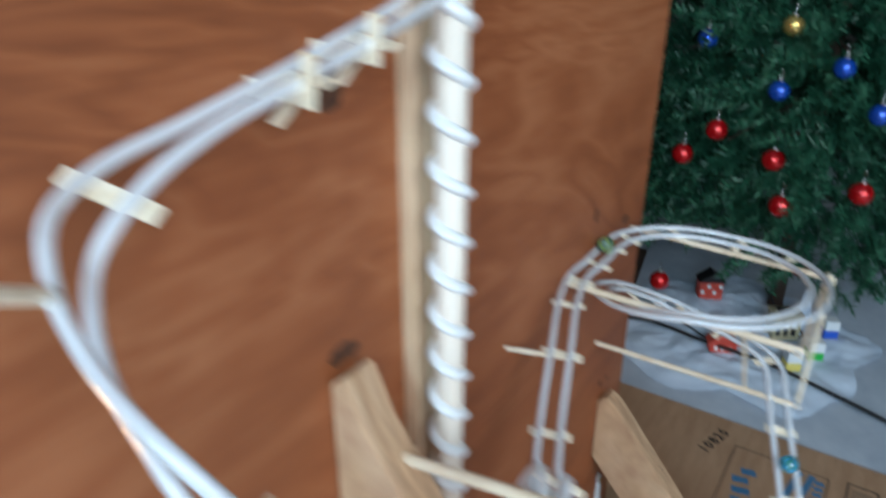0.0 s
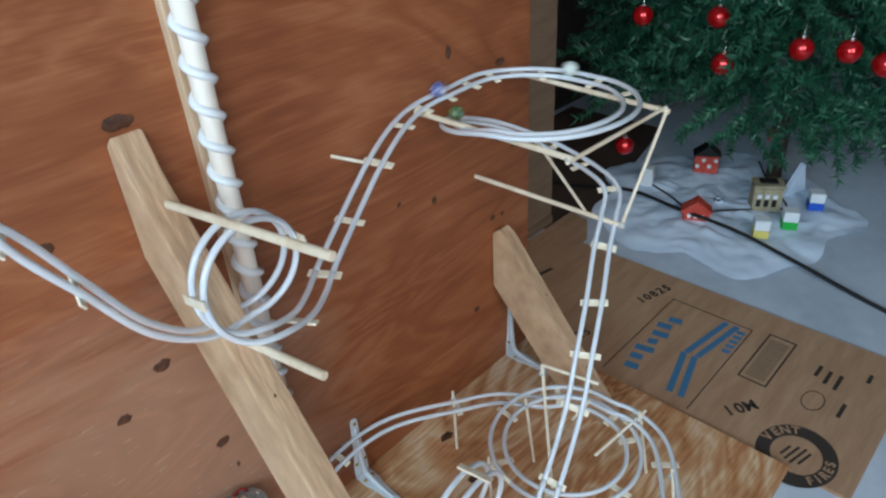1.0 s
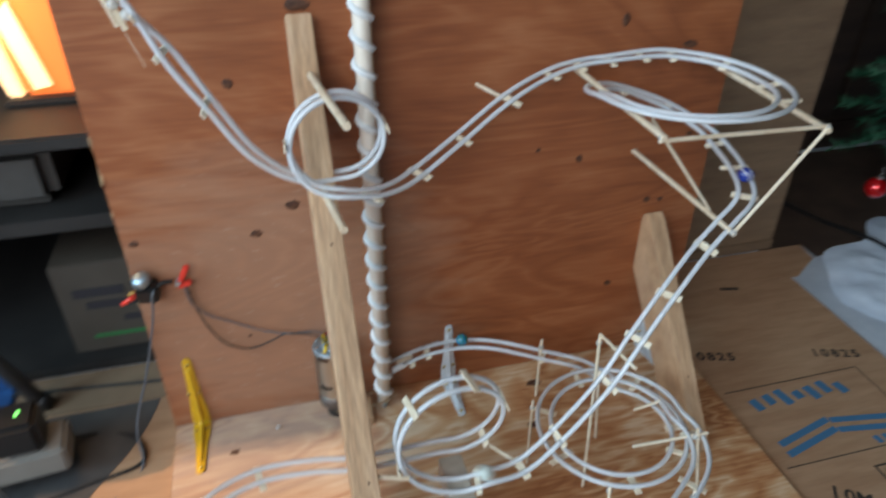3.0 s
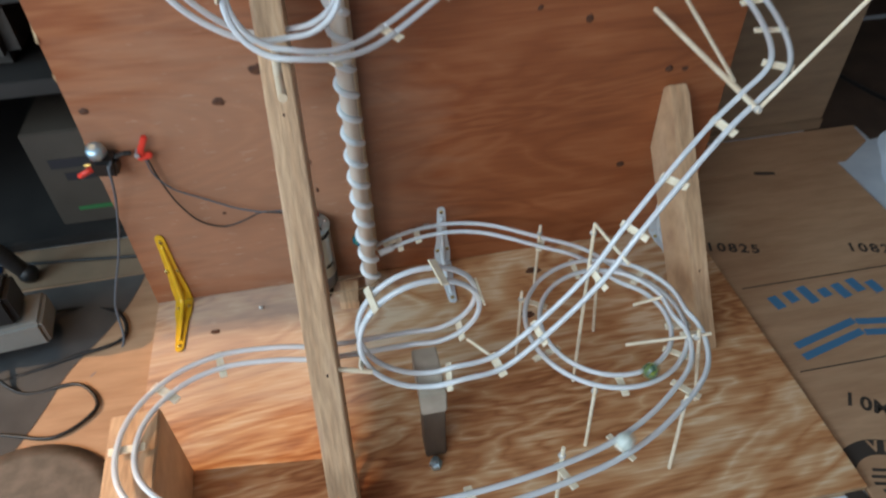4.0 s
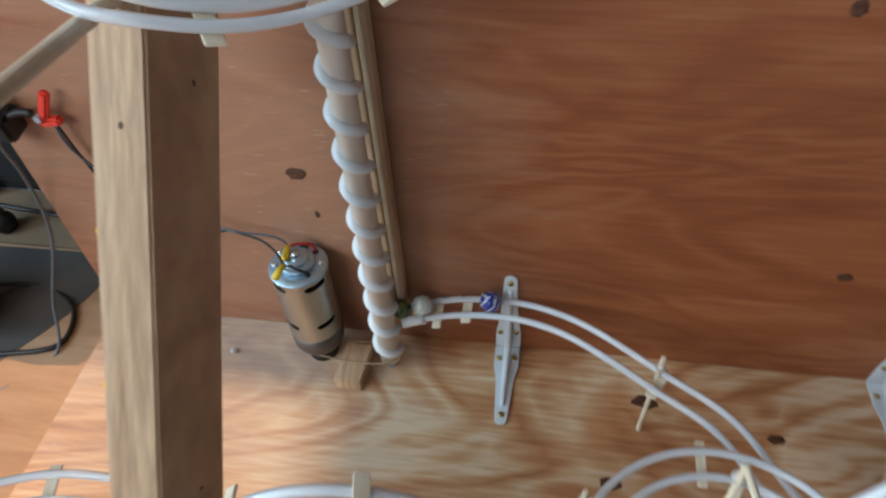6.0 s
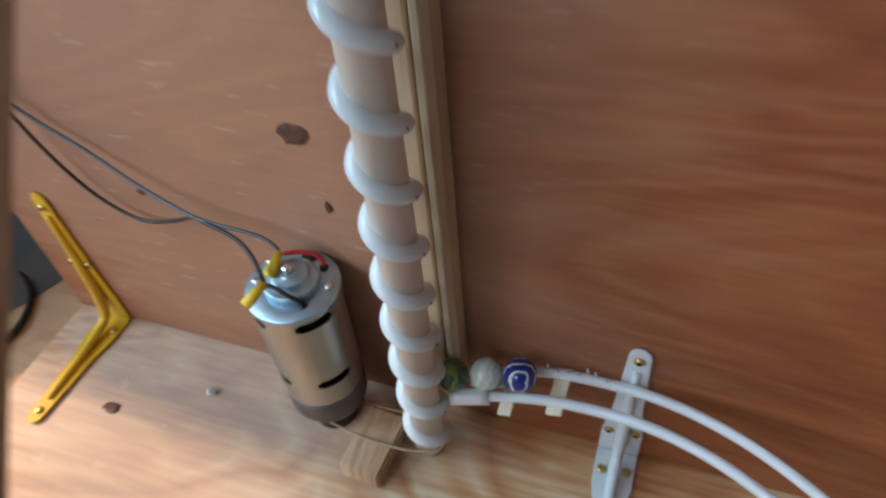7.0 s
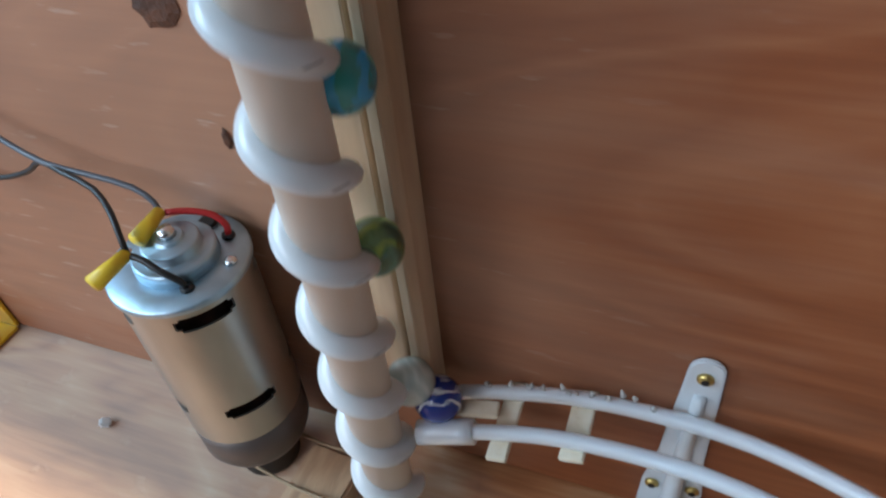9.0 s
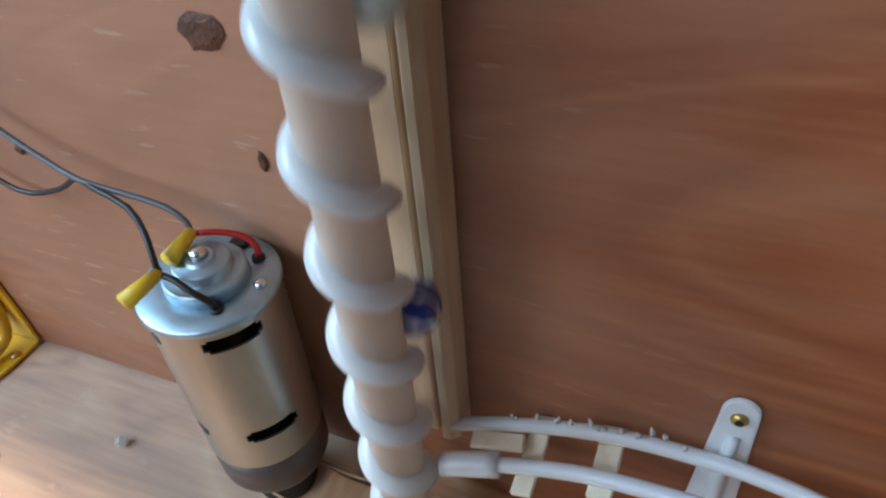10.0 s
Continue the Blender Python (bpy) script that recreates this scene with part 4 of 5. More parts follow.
# ---------------------------------------------------------------- clips at the board's edge
def power_clips():
    c = thing("battery_clip", "black clip with silver knob and red lead gripping the board's edge", "clip")
    part("body", block(pose(-0.247, -0.010, 0.219, 10, 8, 0), 0.024, 0.020, 0.022, 0.003), BLACK, c)
    part("knob", lathe([(0.0070, 0), (0.0092, 0.002), (0.0092, 0.009), (0.0075, 0.012), (0.003, 0.0128)], 24, pose(-0.249, -0.012, 0.2312, 18, -6, 0)), STEEL, c, "domed silver knob", True)
    part("red_grip", rod((-0.259, -0.014, 0.218), (-0.275, -0.016, 0.211), 0.0032, 0.0024, 12, 0.0006), RED_CLIP, c, "red vinyl grip", True)
    part("brass_pin", rod((-0.2585, -0.013, 0.222), (-0.266, -0.014, 0.222), 0.0016, sides=10), BRASS, c)
    part("jaw_arm", sweep(spline([(-0.236, -0.012, 0.226), (-0.228, -0.010, 0.228), (-0.220, -0.009, 0.227)], 0.002), 0.0028, BLACK, 8), BLACK, c)
    r = thing("crocodile_clip", "open red crocodile clip hanging on the board", "clip")
    part("jaw", block(pose(-0.2075, -0.009, 0.2345, 0, -62, 0), 0.024, 0.0060, 0.0062, 0.0016), RED_CLIP, r)
    part("jaw", block(pose(-0.2085, -0.009, 0.2215, 0, -10, 0), 0.015, 0.0070, 0.0060, 0.0016), RED_CLIP, r)
    part("hinge", rod((-0.2145, -0.014, 0.2255), (-0.2145, -0.004, 0.2255), 0.0026, sides=10), STEEL, r)


power_clips()
wire("hanging_lead", "grey lead hanging from the clip to the floor", [(-0.238, -0.018, 0.226), (-0.241, -0.024, 0.222), (-0.243, -0.024, 0.208), (-0.250, -0.016, 0.180), (-0.275, -0.004, 0.10), (-0.300, -0.02, 0.03), (-0.300, -0.05, FLOOR + 0.003), (-0.33, -0.09, FLOOR + 0.002)], 0.0014, GREY_WIRE)


# ---------------------------------------------------------------- carton on the floor
def ink(name, bm, mat, parent):
    return part(name, bm, mat, parent)


def carton():
    c = thing("flattened_carton", "flattened brown cardboard carton with printed panels lying on the floor", "carton")
    part("panel", box(0.438, 0.722, -0.452, 0.095, FLOOR, FLOOR + 0.005, 0.001), CARD, c)
    part("flap", prism([(0.45, 0.0962), (0.740, 0.0962), (0.800, 0.135), (0.806, 0.178), (0.45, 0.178)], "z", FLOOR, FLOOR + 0.0045, 0.001), CARD, c)
    z = FLOOR + 0.0051
    def plate(x0, x1, y0, y1, m, rot=0.0):
        return ink("print", block(pose((x0 + x1) / 2, (y0 + y1) / 2, z + 0.00015, 0, 0, rot), x1 - x0, y1 - y0, 0.0003), m, c)
    # thin frame round the printed brand panel
    for a in ((0.452, 0.664, -0.1195, -0.1180), (0.452, 0.664, -0.2480, -0.2465), (0.6625, 0.6640, -0.2465, -0.1195)):
        plate(*a, INK)
    # two-stripe blue chevron
    for dy in (0.0, -0.0165):
        plate(0.556, 0.658, -0.207 + dy, -0.198 + dy, BLUE_INK, -9)
        plate(0.466, 0.556, -0.2075 + dy, -0.1985 + dy, BLUE_INK, 14)
    # brand lettering as plain blue strokes
    for n in range(7):
        x = 0.475 + n * 0.022
        plate(x, x + 0.013, -0.158 + (n % 2) * 0.006, -0.138 + (n % 3) * 0.004, BLUE_INK, 12)
    for n in range(5):
        x = 0.590 + n * 0.013
        plate(x, x + 0.008, -0.243, -0.231, BLUE_INK, 10)
    # barred code panel with a frame
    for a in ((0.556, 0.672, -0.2725, -0.2700), (0.556, 0.672, -0.3100, -0.3075), (0.556, 0.5585, -0.3075, -0.2725), (0.6695, 0.672, -0.3075, -0.2725)):
        plate(*a, INK)
    for n in range(17):
        x = 0.566 + n * 0.0057
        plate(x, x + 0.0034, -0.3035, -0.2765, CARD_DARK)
    # small unreadable lines
    for x, y, l in ((0.634, -0.352, 0.026), (0.628, -0.366, 0.030), (0.626, -0.380, 0.034), (0.575, -0.400, 0.03), (0.660, -0.410, 0.02)):
        plate(x - l / 2, x + l / 2, y - 0.0026, y + 0.0026, INK)
    # oval seal
    for k in range(20):
        a = 2 * math.pi * k / 20
        ink("seal", block(pose(0.571 + 0.0200 * math.cos(a), -0.366 + 0.0132 * math.sin(a), z + 0.00015, 0, 0, math.degrees(math.atan2(0.0132 * math.cos(a), -0.0200 * math.sin(a)))), 0.0056, 0.0012, 0.0003), INK, c)
    # black ring with words
    bm = bmesh.new()
    n = 48
    cx, cy, r0, r1 = 0.465, -0.383, 0.029, 0.046
    rows = [[bm.verts.new((cx + r * 1.12 * math.cos(2 * math.pi * k / n), cy + r * math.sin(2 * math.pi * k / n), h)) for k in range(n)] for r, h in ((r1, z), (r1, z + 0.0003), (r0, z + 0.0003), (r0, z))]
    for p, q in zip(rows, rows[1:]):
        for k in range(n):
            bm.faces.new((p[k], p[(k + 1) % n], q[(k + 1) % n], q[k]))
    ink("ring_print", bm, INK, c)
    # small unreadable lines inside the ring
    for k, l in enumerate((0.020, 0.030, 0.034, 0.026)):
        plate(cx - l / 2, cx + l / 2, cy + 0.011 - 0.0075 * k, cy + 0.0142 - 0.0075 * k, INK, -14)

    def word(text, size, m, mat, arc=None):
        for i, ch in enumerate(text):
            cu = bpy.data.curves.new("letter", "FONT")
            cu.body, cu.size, cu.align_x, cu.align_y, cu.extrude = ch, size, "CENTER", "CENTER", 0.0001
            cu.offset = size * 0.03
            tmp = new("tmp", cu)
            me = bpy.data.meshes.new_from_object(tmp.evaluated_get(bpy.context.evaluated_depsgraph_get()))
            bpy.data.objects.remove(tmp)
            me.materials.clear()
            me.materials.append(mat)
            o = part("letter", me, mat, c)
            if arc:
                a = radians(arc[0] + i * arc[1])
                o.matrix_basis = pose(cx + 1.12 * 0.0375 * math.cos(a), cy + 0.0375 * math.sin(a), z + 0.0006, 0, 0, math.degrees(a) + arc[2])
            else:
                o.matrix_basis = m @ pose(i * size * 0.66, 0, 0)
    word("VENT", 0.017, None, CARD, (80, -19, -90))
    word("FIRES", 0.015, None, CARD, (-135, 15, 90))
    word("10825", 0.022, pose(0.628, -0.080, z + 0.0003, 0, 0, -16), INK)
    word("10825", 0.022, pose(0.448, -0.041, z + 0.0003, 0, 0, -16), INK)
    plate(0.585, 0.615, 0.086, 0.093, INK, -12)
    word("10M", 0.024, pose(0.483, -0.291, z + 0.0003, 0, 0, -33), INK)
    return c


carton()


def standing_carton():
    c = thing("cardboard_box", "tall plain brown cardboard box standing behind the plywood", "box")
    # shade behind the plywood is put into the box's colour
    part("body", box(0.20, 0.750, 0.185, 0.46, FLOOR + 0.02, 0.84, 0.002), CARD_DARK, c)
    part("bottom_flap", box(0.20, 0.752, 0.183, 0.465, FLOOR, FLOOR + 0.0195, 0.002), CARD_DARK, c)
    return c


standing_carton()


def dark_floor_patch():
    # thin flat patch, dark brown all over
    m = thing("dark_floor_patch", "flat dark brown patch on the floor beside the tall box", "mat")
    part("mat", prism([(0.724, 0.1785), (0.812, 0.1785), (0.812, 0.140), (0.870, 0.150), (1.30, 0.240), (1.30, 0.512), (0.754, 0.512), (0.754, 0.186), (0.724, 0.184)], "z", FLOOR, FLOOR + 0.0010), mottled("dark_brown_flat", [(0.35, (0.045, 0.026, 0.017)), (0.65, (0.07, 0.042, 0.028))], 14.0, (1, 1, 1), 0.85, 0.2), m)


dark_floor_patch()


def dark_backdrop():
    # added furniture with invented doors and knobs; it fills the dark background
    c = thing("sideboard", "dark brown furniture added to fill the dark background behind the tree", "sideboard")
    wood = mottled("backdrop_brown", [(0.35, (0.022, 0.013, 0.010)), (0.65, (0.040, 0.024, 0.017))], 6.0, (1, 1, 5), 0.6, 0.1)
    part("plinth", box(0.77, 1.88, 0.53, 0.90, FLOOR, 0.05), wood, c)
    part("carcass", box(0.76, 1.89, 0.535, 0.92, 0.0502, 1.17, 0.003), wood, c)
    part("top", box(0.75, 1.90, 0.505, 0.93, 1.1702, 1.20, 0.004), wood, c)
    for k in range(3):
        x = 0.775 + 0.37 * k
        door = part("door", box(x, x + 0.36, 0.515, 0.5348, 0.07, 1.15, 0.004), wood, c)
        part("knob", lathe([(0.006, 0), (0.012, 0.012), (0.008, 0.018)], 16, pose(x + 0.33, 0.5148, 0.62, 90, 0, 0)), STEEL, door, "small metal knob", True)


dark_backdrop()


# ---------------------------------------------------------------- tree skirt and toy village
def skirt():
    s = thing("tree_skirt", "crumpled white cloth spread on the floor round the tree foot", "cloth")
    rnd = random.Random(3)
    bm = bmesh.new()
    cx, cy = 1.005, -0.035
    rings, n = 34, 150
    grid = []
    for i in range(rings + 1):
        f = i / rings
        row = []
        for k in range(n):
            a = 2 * math.pi * k / n
            rr = (0.236 + 0.018 * math.sin(5 * a + 1) + 0.012 * math.sin(9 * a)) * f
            x, y = cx + rr * 1.02 * math.cos(a), cy + rr * math.sin(a)
            h = 0.016 * abs(noise.noise((x * 16, y * 16, 0.3))) + 0.010 * abs(noise.noise((x * 38, y * 38, 2.0))) - 0.004
            row.append(bm.verts.new((x, y, FLOOR + 0.0115 + 0.9 * h * (1 - 0.4 * f) - 0.008 * f ** 4)))
        grid.append(row)
    for p, q in zip(grid[1:], grid[2:]):
        for k in range(n):
            bm.faces.new((p[k], p[(k + 1) % n], q[(k + 1) % n], q[k]))
    bm.faces.new(grid[1])
    for e in bm.verts:
        e.co.z = max(e.co.z, FLOOR + 0.0015)
    o = part("cloth", bm, CLOTH, s, smooth=True)
    return s


skirt()
Z0 = FLOOR + 0.0125


def toy(name, label, cat, x, y, turn, pieces):
    t = thing(name, label, cat, "toy village", at=(x, y, Z0))
    t.rotation_euler = (0, 0, radians(turn))
    for nm, bm, mat in pieces:
        part(nm, bm, mat, t)
    return t


WHITE = material("white_card", (0.75, 0.78, 0.80), 0.6)
GREEN_T = material("green_toy", (0.02, 0.42, 0.06), 0.5)
BLUE_T = material("blue_toy", (0.02, 0.10, 0.55), 0.5)
YELL_T = material("pale_yellow_toy", (0.75, 0.62, 0.16), 0.5)
RED_T = mottled("red_toy", [(0.35, (0.50, 0.05, 0.03)), (0.65, (0.62, 0.09, 0.06))], 60.0)
TAN_T = mottled("tan_toy", [(0.35, (0.30, 0.26, 0.16)), (0.65, (0.42, 0.37, 0.24))], 80.0)
for lab, x, y, mat, nm in (("small card house with a white top and yellow foot", 0.925, -0.150, YELL_T, "toy_block"), ("small card house with a white top and green foot", 0.985, -0.178, GREEN_T, "toy_block"), ("small card house with a white top and blue foot", 1.085, -0.190, BLUE_T, "toy_block")):
    toy(nm, lab, "toy", x, y, 28, [("foot", box(-0.013, 0.013, -0.013, 0.013, 0.0, 0.016, 0.001), mat), ("top", box(-0.0128, 0.0128, -0.0128, 0.0128, 0.0162, 0.036, 0.001), WHITE)])
toy("toy_house", "small red toy house with a red roof and white windows", "toy", 0.915, -0.032, -64, [("house_body", prism([(-0.024, 0), (0.024, 0), (0.024, 0.018), (0, 0.036), (-0.024, 0.018)], "y", -0.012, 0.012, 0.001), RED_T),
    *[("window", box(-0.016 + k * 0.012, -0.010 + k * 0.012, -0.0135, -0.0122, 0.006, 0.014), WHITE) for k in range(3)],
    *[("roof", prism([(0, 0.038), (s * 0.028, 0.016), (s * 0.028, 0.020), (0, 0.042)], "y", -0.014, 0.014), RED_T) for s in (-1, 1)]])
toy("toy_station", "tan toy building with dark roof opening and small windows", "toy", 1.030, -0.115, -58, [("house_body", box(-0.026, 0.026, -0.018, 0.018, 0, 0.050, 0.002), TAN_T), ("cornice", box(-0.028, 0.028, -0.020, 0.020, 0.0502, 0.056, 0.001), TAN_T), ("roof_hole", box(-0.016, 0.016, -0.010, 0.010, 0.0562, 0.060, 0.001), BLACK),
    *[("window", box(-0.020 + k * 0.014, -0.012 + k * 0.014, -0.0195, -0.0183, 0.012, 0.026), BLACK) for k in range(3)], *[("balcony", box(-0.020 + k * 0.014, -0.012 + k * 0.014, -0.0215, -0.0185, 0.030, 0.038), WHITE) for k in range(3)]])
toy("toy_house", "dark red toy house with white snow spots beside the trunk", "toy", 1.115, 0.045, -62, [("house_body", box(-0.024, 0.024, -0.016, 0.016, 0, 0.040, 0.002), RED_T), ("roof", prism([(-0.028, 0.041), (0.028, 0.041), (0, 0.062)], "y", -0.018, 0.018), BLACK),
    *[("snow", ball((-0.018 + 0.012 * k, -0.017, 0.018 + 0.014 * (k % 2)), 0.0045, 10, 8), WHITE) for k in range(4)]])
toy("toy_box", "small white plug-in box on the cloth", "plug box", 0.985, 0.110, 15, [("case", box(-0.012, 0.012, -0.012, 0.012, 0, 0.036, 0.002), WHITE), ("lid", box(-0.0115, 0.0115, -0.0115, 0.0115, 0.0362, 0.040, 0.001), WHITE)])
toy("paper_peak", "white folded paper peak standing on the cloth", "paper", 1.125, -0.135, -20, [("fold", prism([(-0.030, 0), (0.030, 0), (0.012, 0.062), (-0.006, 0.034)], "y", -0.006, 0.006, 0.0008), CLOTH)])
wire("village_cable", "thin dark cable winding between the toy houses", [(0.985, 0.10, Z0 + 0.004), (0.965, 0.05, Z0 + 0.003), (0.930, -0.02, Z0 + 0.004), (0.96, -0.06, Z0 + 0.006), (1.00, -0.10, Z0 + 0.004), (1.05, -0.15, Z0 + 0.004), (1.09, -0.10, Z0 + 0.02), (1.12, -0.06, Z0 + 0.05)], 0.0018, BLACK, "cable")
wire("floor_cable", "black power cable running across the grey floor past the cloth", [(0.86, 0.40, FLOOR + 0.004), (0.90, 0.25, FLOOR + 0.004), (0.925, 0.12, FLOOR + 0.022), (0.905, 0.0, FLOOR + 0.026), (0.892, -0.12, FLOOR + 0.026), (0.872, -0.23, FLOOR + 0.016), (0.84, -0.37, FLOOR + 0.004), (0.80, -0.55, FLOOR + 0.004), (0.75, -0.9, FLOOR + 0.004)], 0.0036, BLACK, "cable")


# ---------------------------------------------------------------- Christmas tree
def tree():
    t = thing("christmas_tree", "dark green artificial Christmas tree with drooping needle branches", "tree", at=(1.165, -0.080, 0))
    part("trunk", rod((0, 0, FLOOR), (0, 0, 1.75), 0.015, 0.008, 14), BARK, t, smooth=True)
    rnd = random.Random(11)
    # a few kinds of twig, each a stem with needles
    twigs = []
    for kind in range(5):
        verts, faces = [], []
        length = 0.075 + 0.013 * kind
        for k in range(90):
            f = k / 89
            base = Vector((rnd.uniform(-0.001, 0.001), f * length, rnd.uniform(-0.001, 0.001) - 0.02 * f * f))
            a = rnd.uniform(0, 2 * math.pi)
            l = rnd.uniform(0.016, 0.026) * (1 - 0.35 * f)
            d = Vector((math.cos(a), 0.75, math.sin(a))).normalized() * l
            s = d.cross(Vector((rnd.uniform(-1, 1), rnd.uniform(-1, 1), rnd.uniform(-1, 1)))).normalized() * 0.0019
            i = len(verts)
            verts += [base - s, base + s, base + d]
            faces.append((i, i + 1, i + 2))
        twigs.append((verts, faces))
    V, F = [], []
    for n in range(3600):
        z = 0.325 + 1.225 * rnd.random() ** 1.5
        reach = 0.300 * min(1.0, (1.75 - z) / 1.30)
        a = rnd.uniform(0, 2 * math.pi)
        f = 0.20 + 0.80 * rnd.random() ** 0.6
        r = reach * f
        lobe = 1 + 0.16 * math.sin(5 * a + 9 * z) + rnd.uniform(-0.08, 0.08)
        p = Vector((r * lobe * math.cos(a), r * lobe * math.sin(a), z - 0.10 * f + rnd.uniform(-0.03, 0.03)))
        m = Matrix.Translation(p) @ Euler((rnd.uniform(-0.35, 0.45), rnd.uniform(-0.6, 0.6), a - math.pi / 2 + rnd.uniform(-0.7, 0.7))).to_matrix().to_4x4() @ Matrix.Scale(rnd.uniform(0.8, 1.3), 4)
        v, fc = twigs[n % 5]
        i = len(V)
        V += [tuple(m @ q) for q in v]
        F += [(x + i, y + i, w + i) for x, y, w in fc]
    me = bpy.data.meshes.new("needles")
    me.from_pydata(V, [], F)
    me.materials.append(NEEDLE)
    tagged(part("crown", me, NEEDLE, t), kind="stuff")
    # branch stems
    for n in range(46):
        z = 0.2 + 1.3 * (n / 46)
        a = n * 2.4
        reach = 0.27 * min(1.0, (1.75 - z) / 1.30)
        part("branch", rod((0, 0, z), (reach * math.cos(a), reach * math.sin(a), z - 0.06), 0.004, 0.0015, 6), BARK, t)
    return t


tree()


def bauble(colour, label, p, r=0.0165):
    b = thing("bauble", label, "ornament", "baubles on the tree", at=p)
    part("globe", ball((0, 0, 0), r, 24, 16), colour, b, smooth=True)
    part("cap", lathe([(r * 0.26, r * 0.95), (r * 0.26, r * 1.18), (r * 0.16, r * 1.22)], 12), SILVER, b)
    part("hook", sweep(spline([(0, 0, r * 1.2), (0.002, 0, r * 1.6), (0.0, 0, r * 2.1)], 0.002), 0.0006, SILVER, 6), SILVER, b)
    return b


bauble(BLUE_GLASS, "shiny blue glass bauble hanging on the tree", (0.84, 0.061, 0.564), 0.0145)
bauble(BLUE_GLASS, "shiny blue glass bauble hanging on the tree", (0.8, -0.057, 0.505), 0.0145)
bauble(BLUE_GLASS, "shiny blue glass bauble hanging on the tree", (0.82, -0.13, 0.541), 0.0145)
bauble(BLUE_GLASS, "shiny blue glass bauble hanging on the tree", (0.8, -0.186, 0.488), 0.0145)
bauble(GOLD_GLASS, "shiny golden glass bauble hanging on the tree", (0.84, -0.053, 0.59), 0.0145)
bauble(RED_GLASS, "shiny red glass bauble hanging on the tree", (0.82, 0.022, 0.433), 0.0165)
bauble(RED_GLASS, "shiny red glass bauble hanging on the tree", (0.82, 0.068, 0.387), 0.0165)
bauble(RED_GLASS, "shiny red glass bauble hanging on the tree", (0.79, -0.07, 0.408), 0.0165)
bauble(RED_GLASS, "shiny red glass bauble hanging on the tree", (0.77, -0.094, 0.348), 0.0165)
bauble(RED_GLASS, "shiny red glass bauble hanging on the tree", (0.8, -0.188, 0.377), 0.0165)
bauble(RED_GLASS, "shiny red glass bauble hanging on the tree", (0.81, -0.246, 0.38), 0.0165)
bauble(RED_GLASS, "shiny red glass bauble hanging on the tree", (0.8, 0.069, 0.166), 0.0165)
bauble(RED_GLASS, "shiny red glass bauble hanging on the tree", (1, -0.12, 0.163), 0.0165)
bauble(RED_GLASS, "shiny red glass bauble hanging on the tree", (0.78, -0.298, 0.379), 0.0165)



# ---------------------------------------------------------------- dark corner left of the board
# console, carton and power strip colours are darkened to carry this corner's shade
DARKWOOD = mottled("black_furniture", [(0.35, (0.012, 0.011, 0.011)), (0.65, (0.022, 0.020, 0.019))], 10.0, (1, 1, 1), 0.62, 0.03)


def cabinet():
    c = thing("black_cabinet", "black open media cabinet standing behind the plywood", "cabinet")
    y0, y1 = 0.150, 0.60
    part("plinth", box(-1.5, -0.10, y0, y1, FLOOR, FLOOR + 0.016, 0.002), DARKWOOD, c)
    part("back_panel", box(-1.5, -0.10, y1 - 0.012, y1 - 0.001, FLOOR + 0.0162, 0.3248), DARKWOOD, c)
    for x in (-0.12, -0.80, -1.5):
        part("upright_panel", box(x, x + 0.02, y0 + 0.004, y1 - 0.0122, FLOOR + 0.0162, 0.2148), DARKWOOD, c)
        part("upright_panel", box(x, x + 0.02, y0 + 0.004, y1 - 0.0122, 0.2352, 0.3248), DARKWOOD, c)
    part("shelf", box(-1.5, -0.10, y0 + 0.002, y1 - 0.0122, 0.215, 0.235, 0.001), DARKWOOD, c)
    part("top_panel", box(-1.5, -0.08, y0 - 0.004, y1, 0.325, 0.343, 0.003), DARKWOOD, c)
    return c


cabinet()


def small_carton():
    c = thing("small_carton", "small carton with a green stripe, colour darkened for the cabinet's shade", "box")
    # carton and print tones include the shade inside the cabinet
    part("body", box(-0.405, -0.22, 0.175, 0.33, FLOOR + 0.0162, 0.152, 0.002), mottled("kraft_in_shade", [(0.35, (0.052, 0.042, 0.033)), (0.65, (0.072, 0.060, 0.048))], 9.0), c)
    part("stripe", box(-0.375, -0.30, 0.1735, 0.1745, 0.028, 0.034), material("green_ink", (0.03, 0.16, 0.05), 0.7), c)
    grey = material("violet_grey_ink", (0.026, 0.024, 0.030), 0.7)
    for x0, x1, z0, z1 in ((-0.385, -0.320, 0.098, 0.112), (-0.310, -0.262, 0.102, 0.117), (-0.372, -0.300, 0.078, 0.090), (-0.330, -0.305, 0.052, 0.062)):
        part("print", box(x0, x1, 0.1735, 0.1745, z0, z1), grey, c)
    return c


small_carton()


def console():
    c = thing("grey_console", "dark grey appliance with rounded edges on the cabinet shelf", "appliance")
    part("case", box(-0.76, -0.362, 0.182, 0.45, 0.2372, 0.318, 0.015), mottled("grey_plastic", [(0.35, (0.05, 0.048, 0.045)), (0.65, (0.07, 0.066, 0.062))], 20.0), c)
    part("front_slot", box(-0.70, -0.45, 0.1805, 0.1815, 0.265, 0.270), BLACK, c)
    for x in (-0.72, -0.40):
        part("foot", lathe([(0.008, 0.2353), (0.008, 0.2371)], 14, Matrix.Translation((x, 0.21, 0))), BLACK, c)
    return c


console()


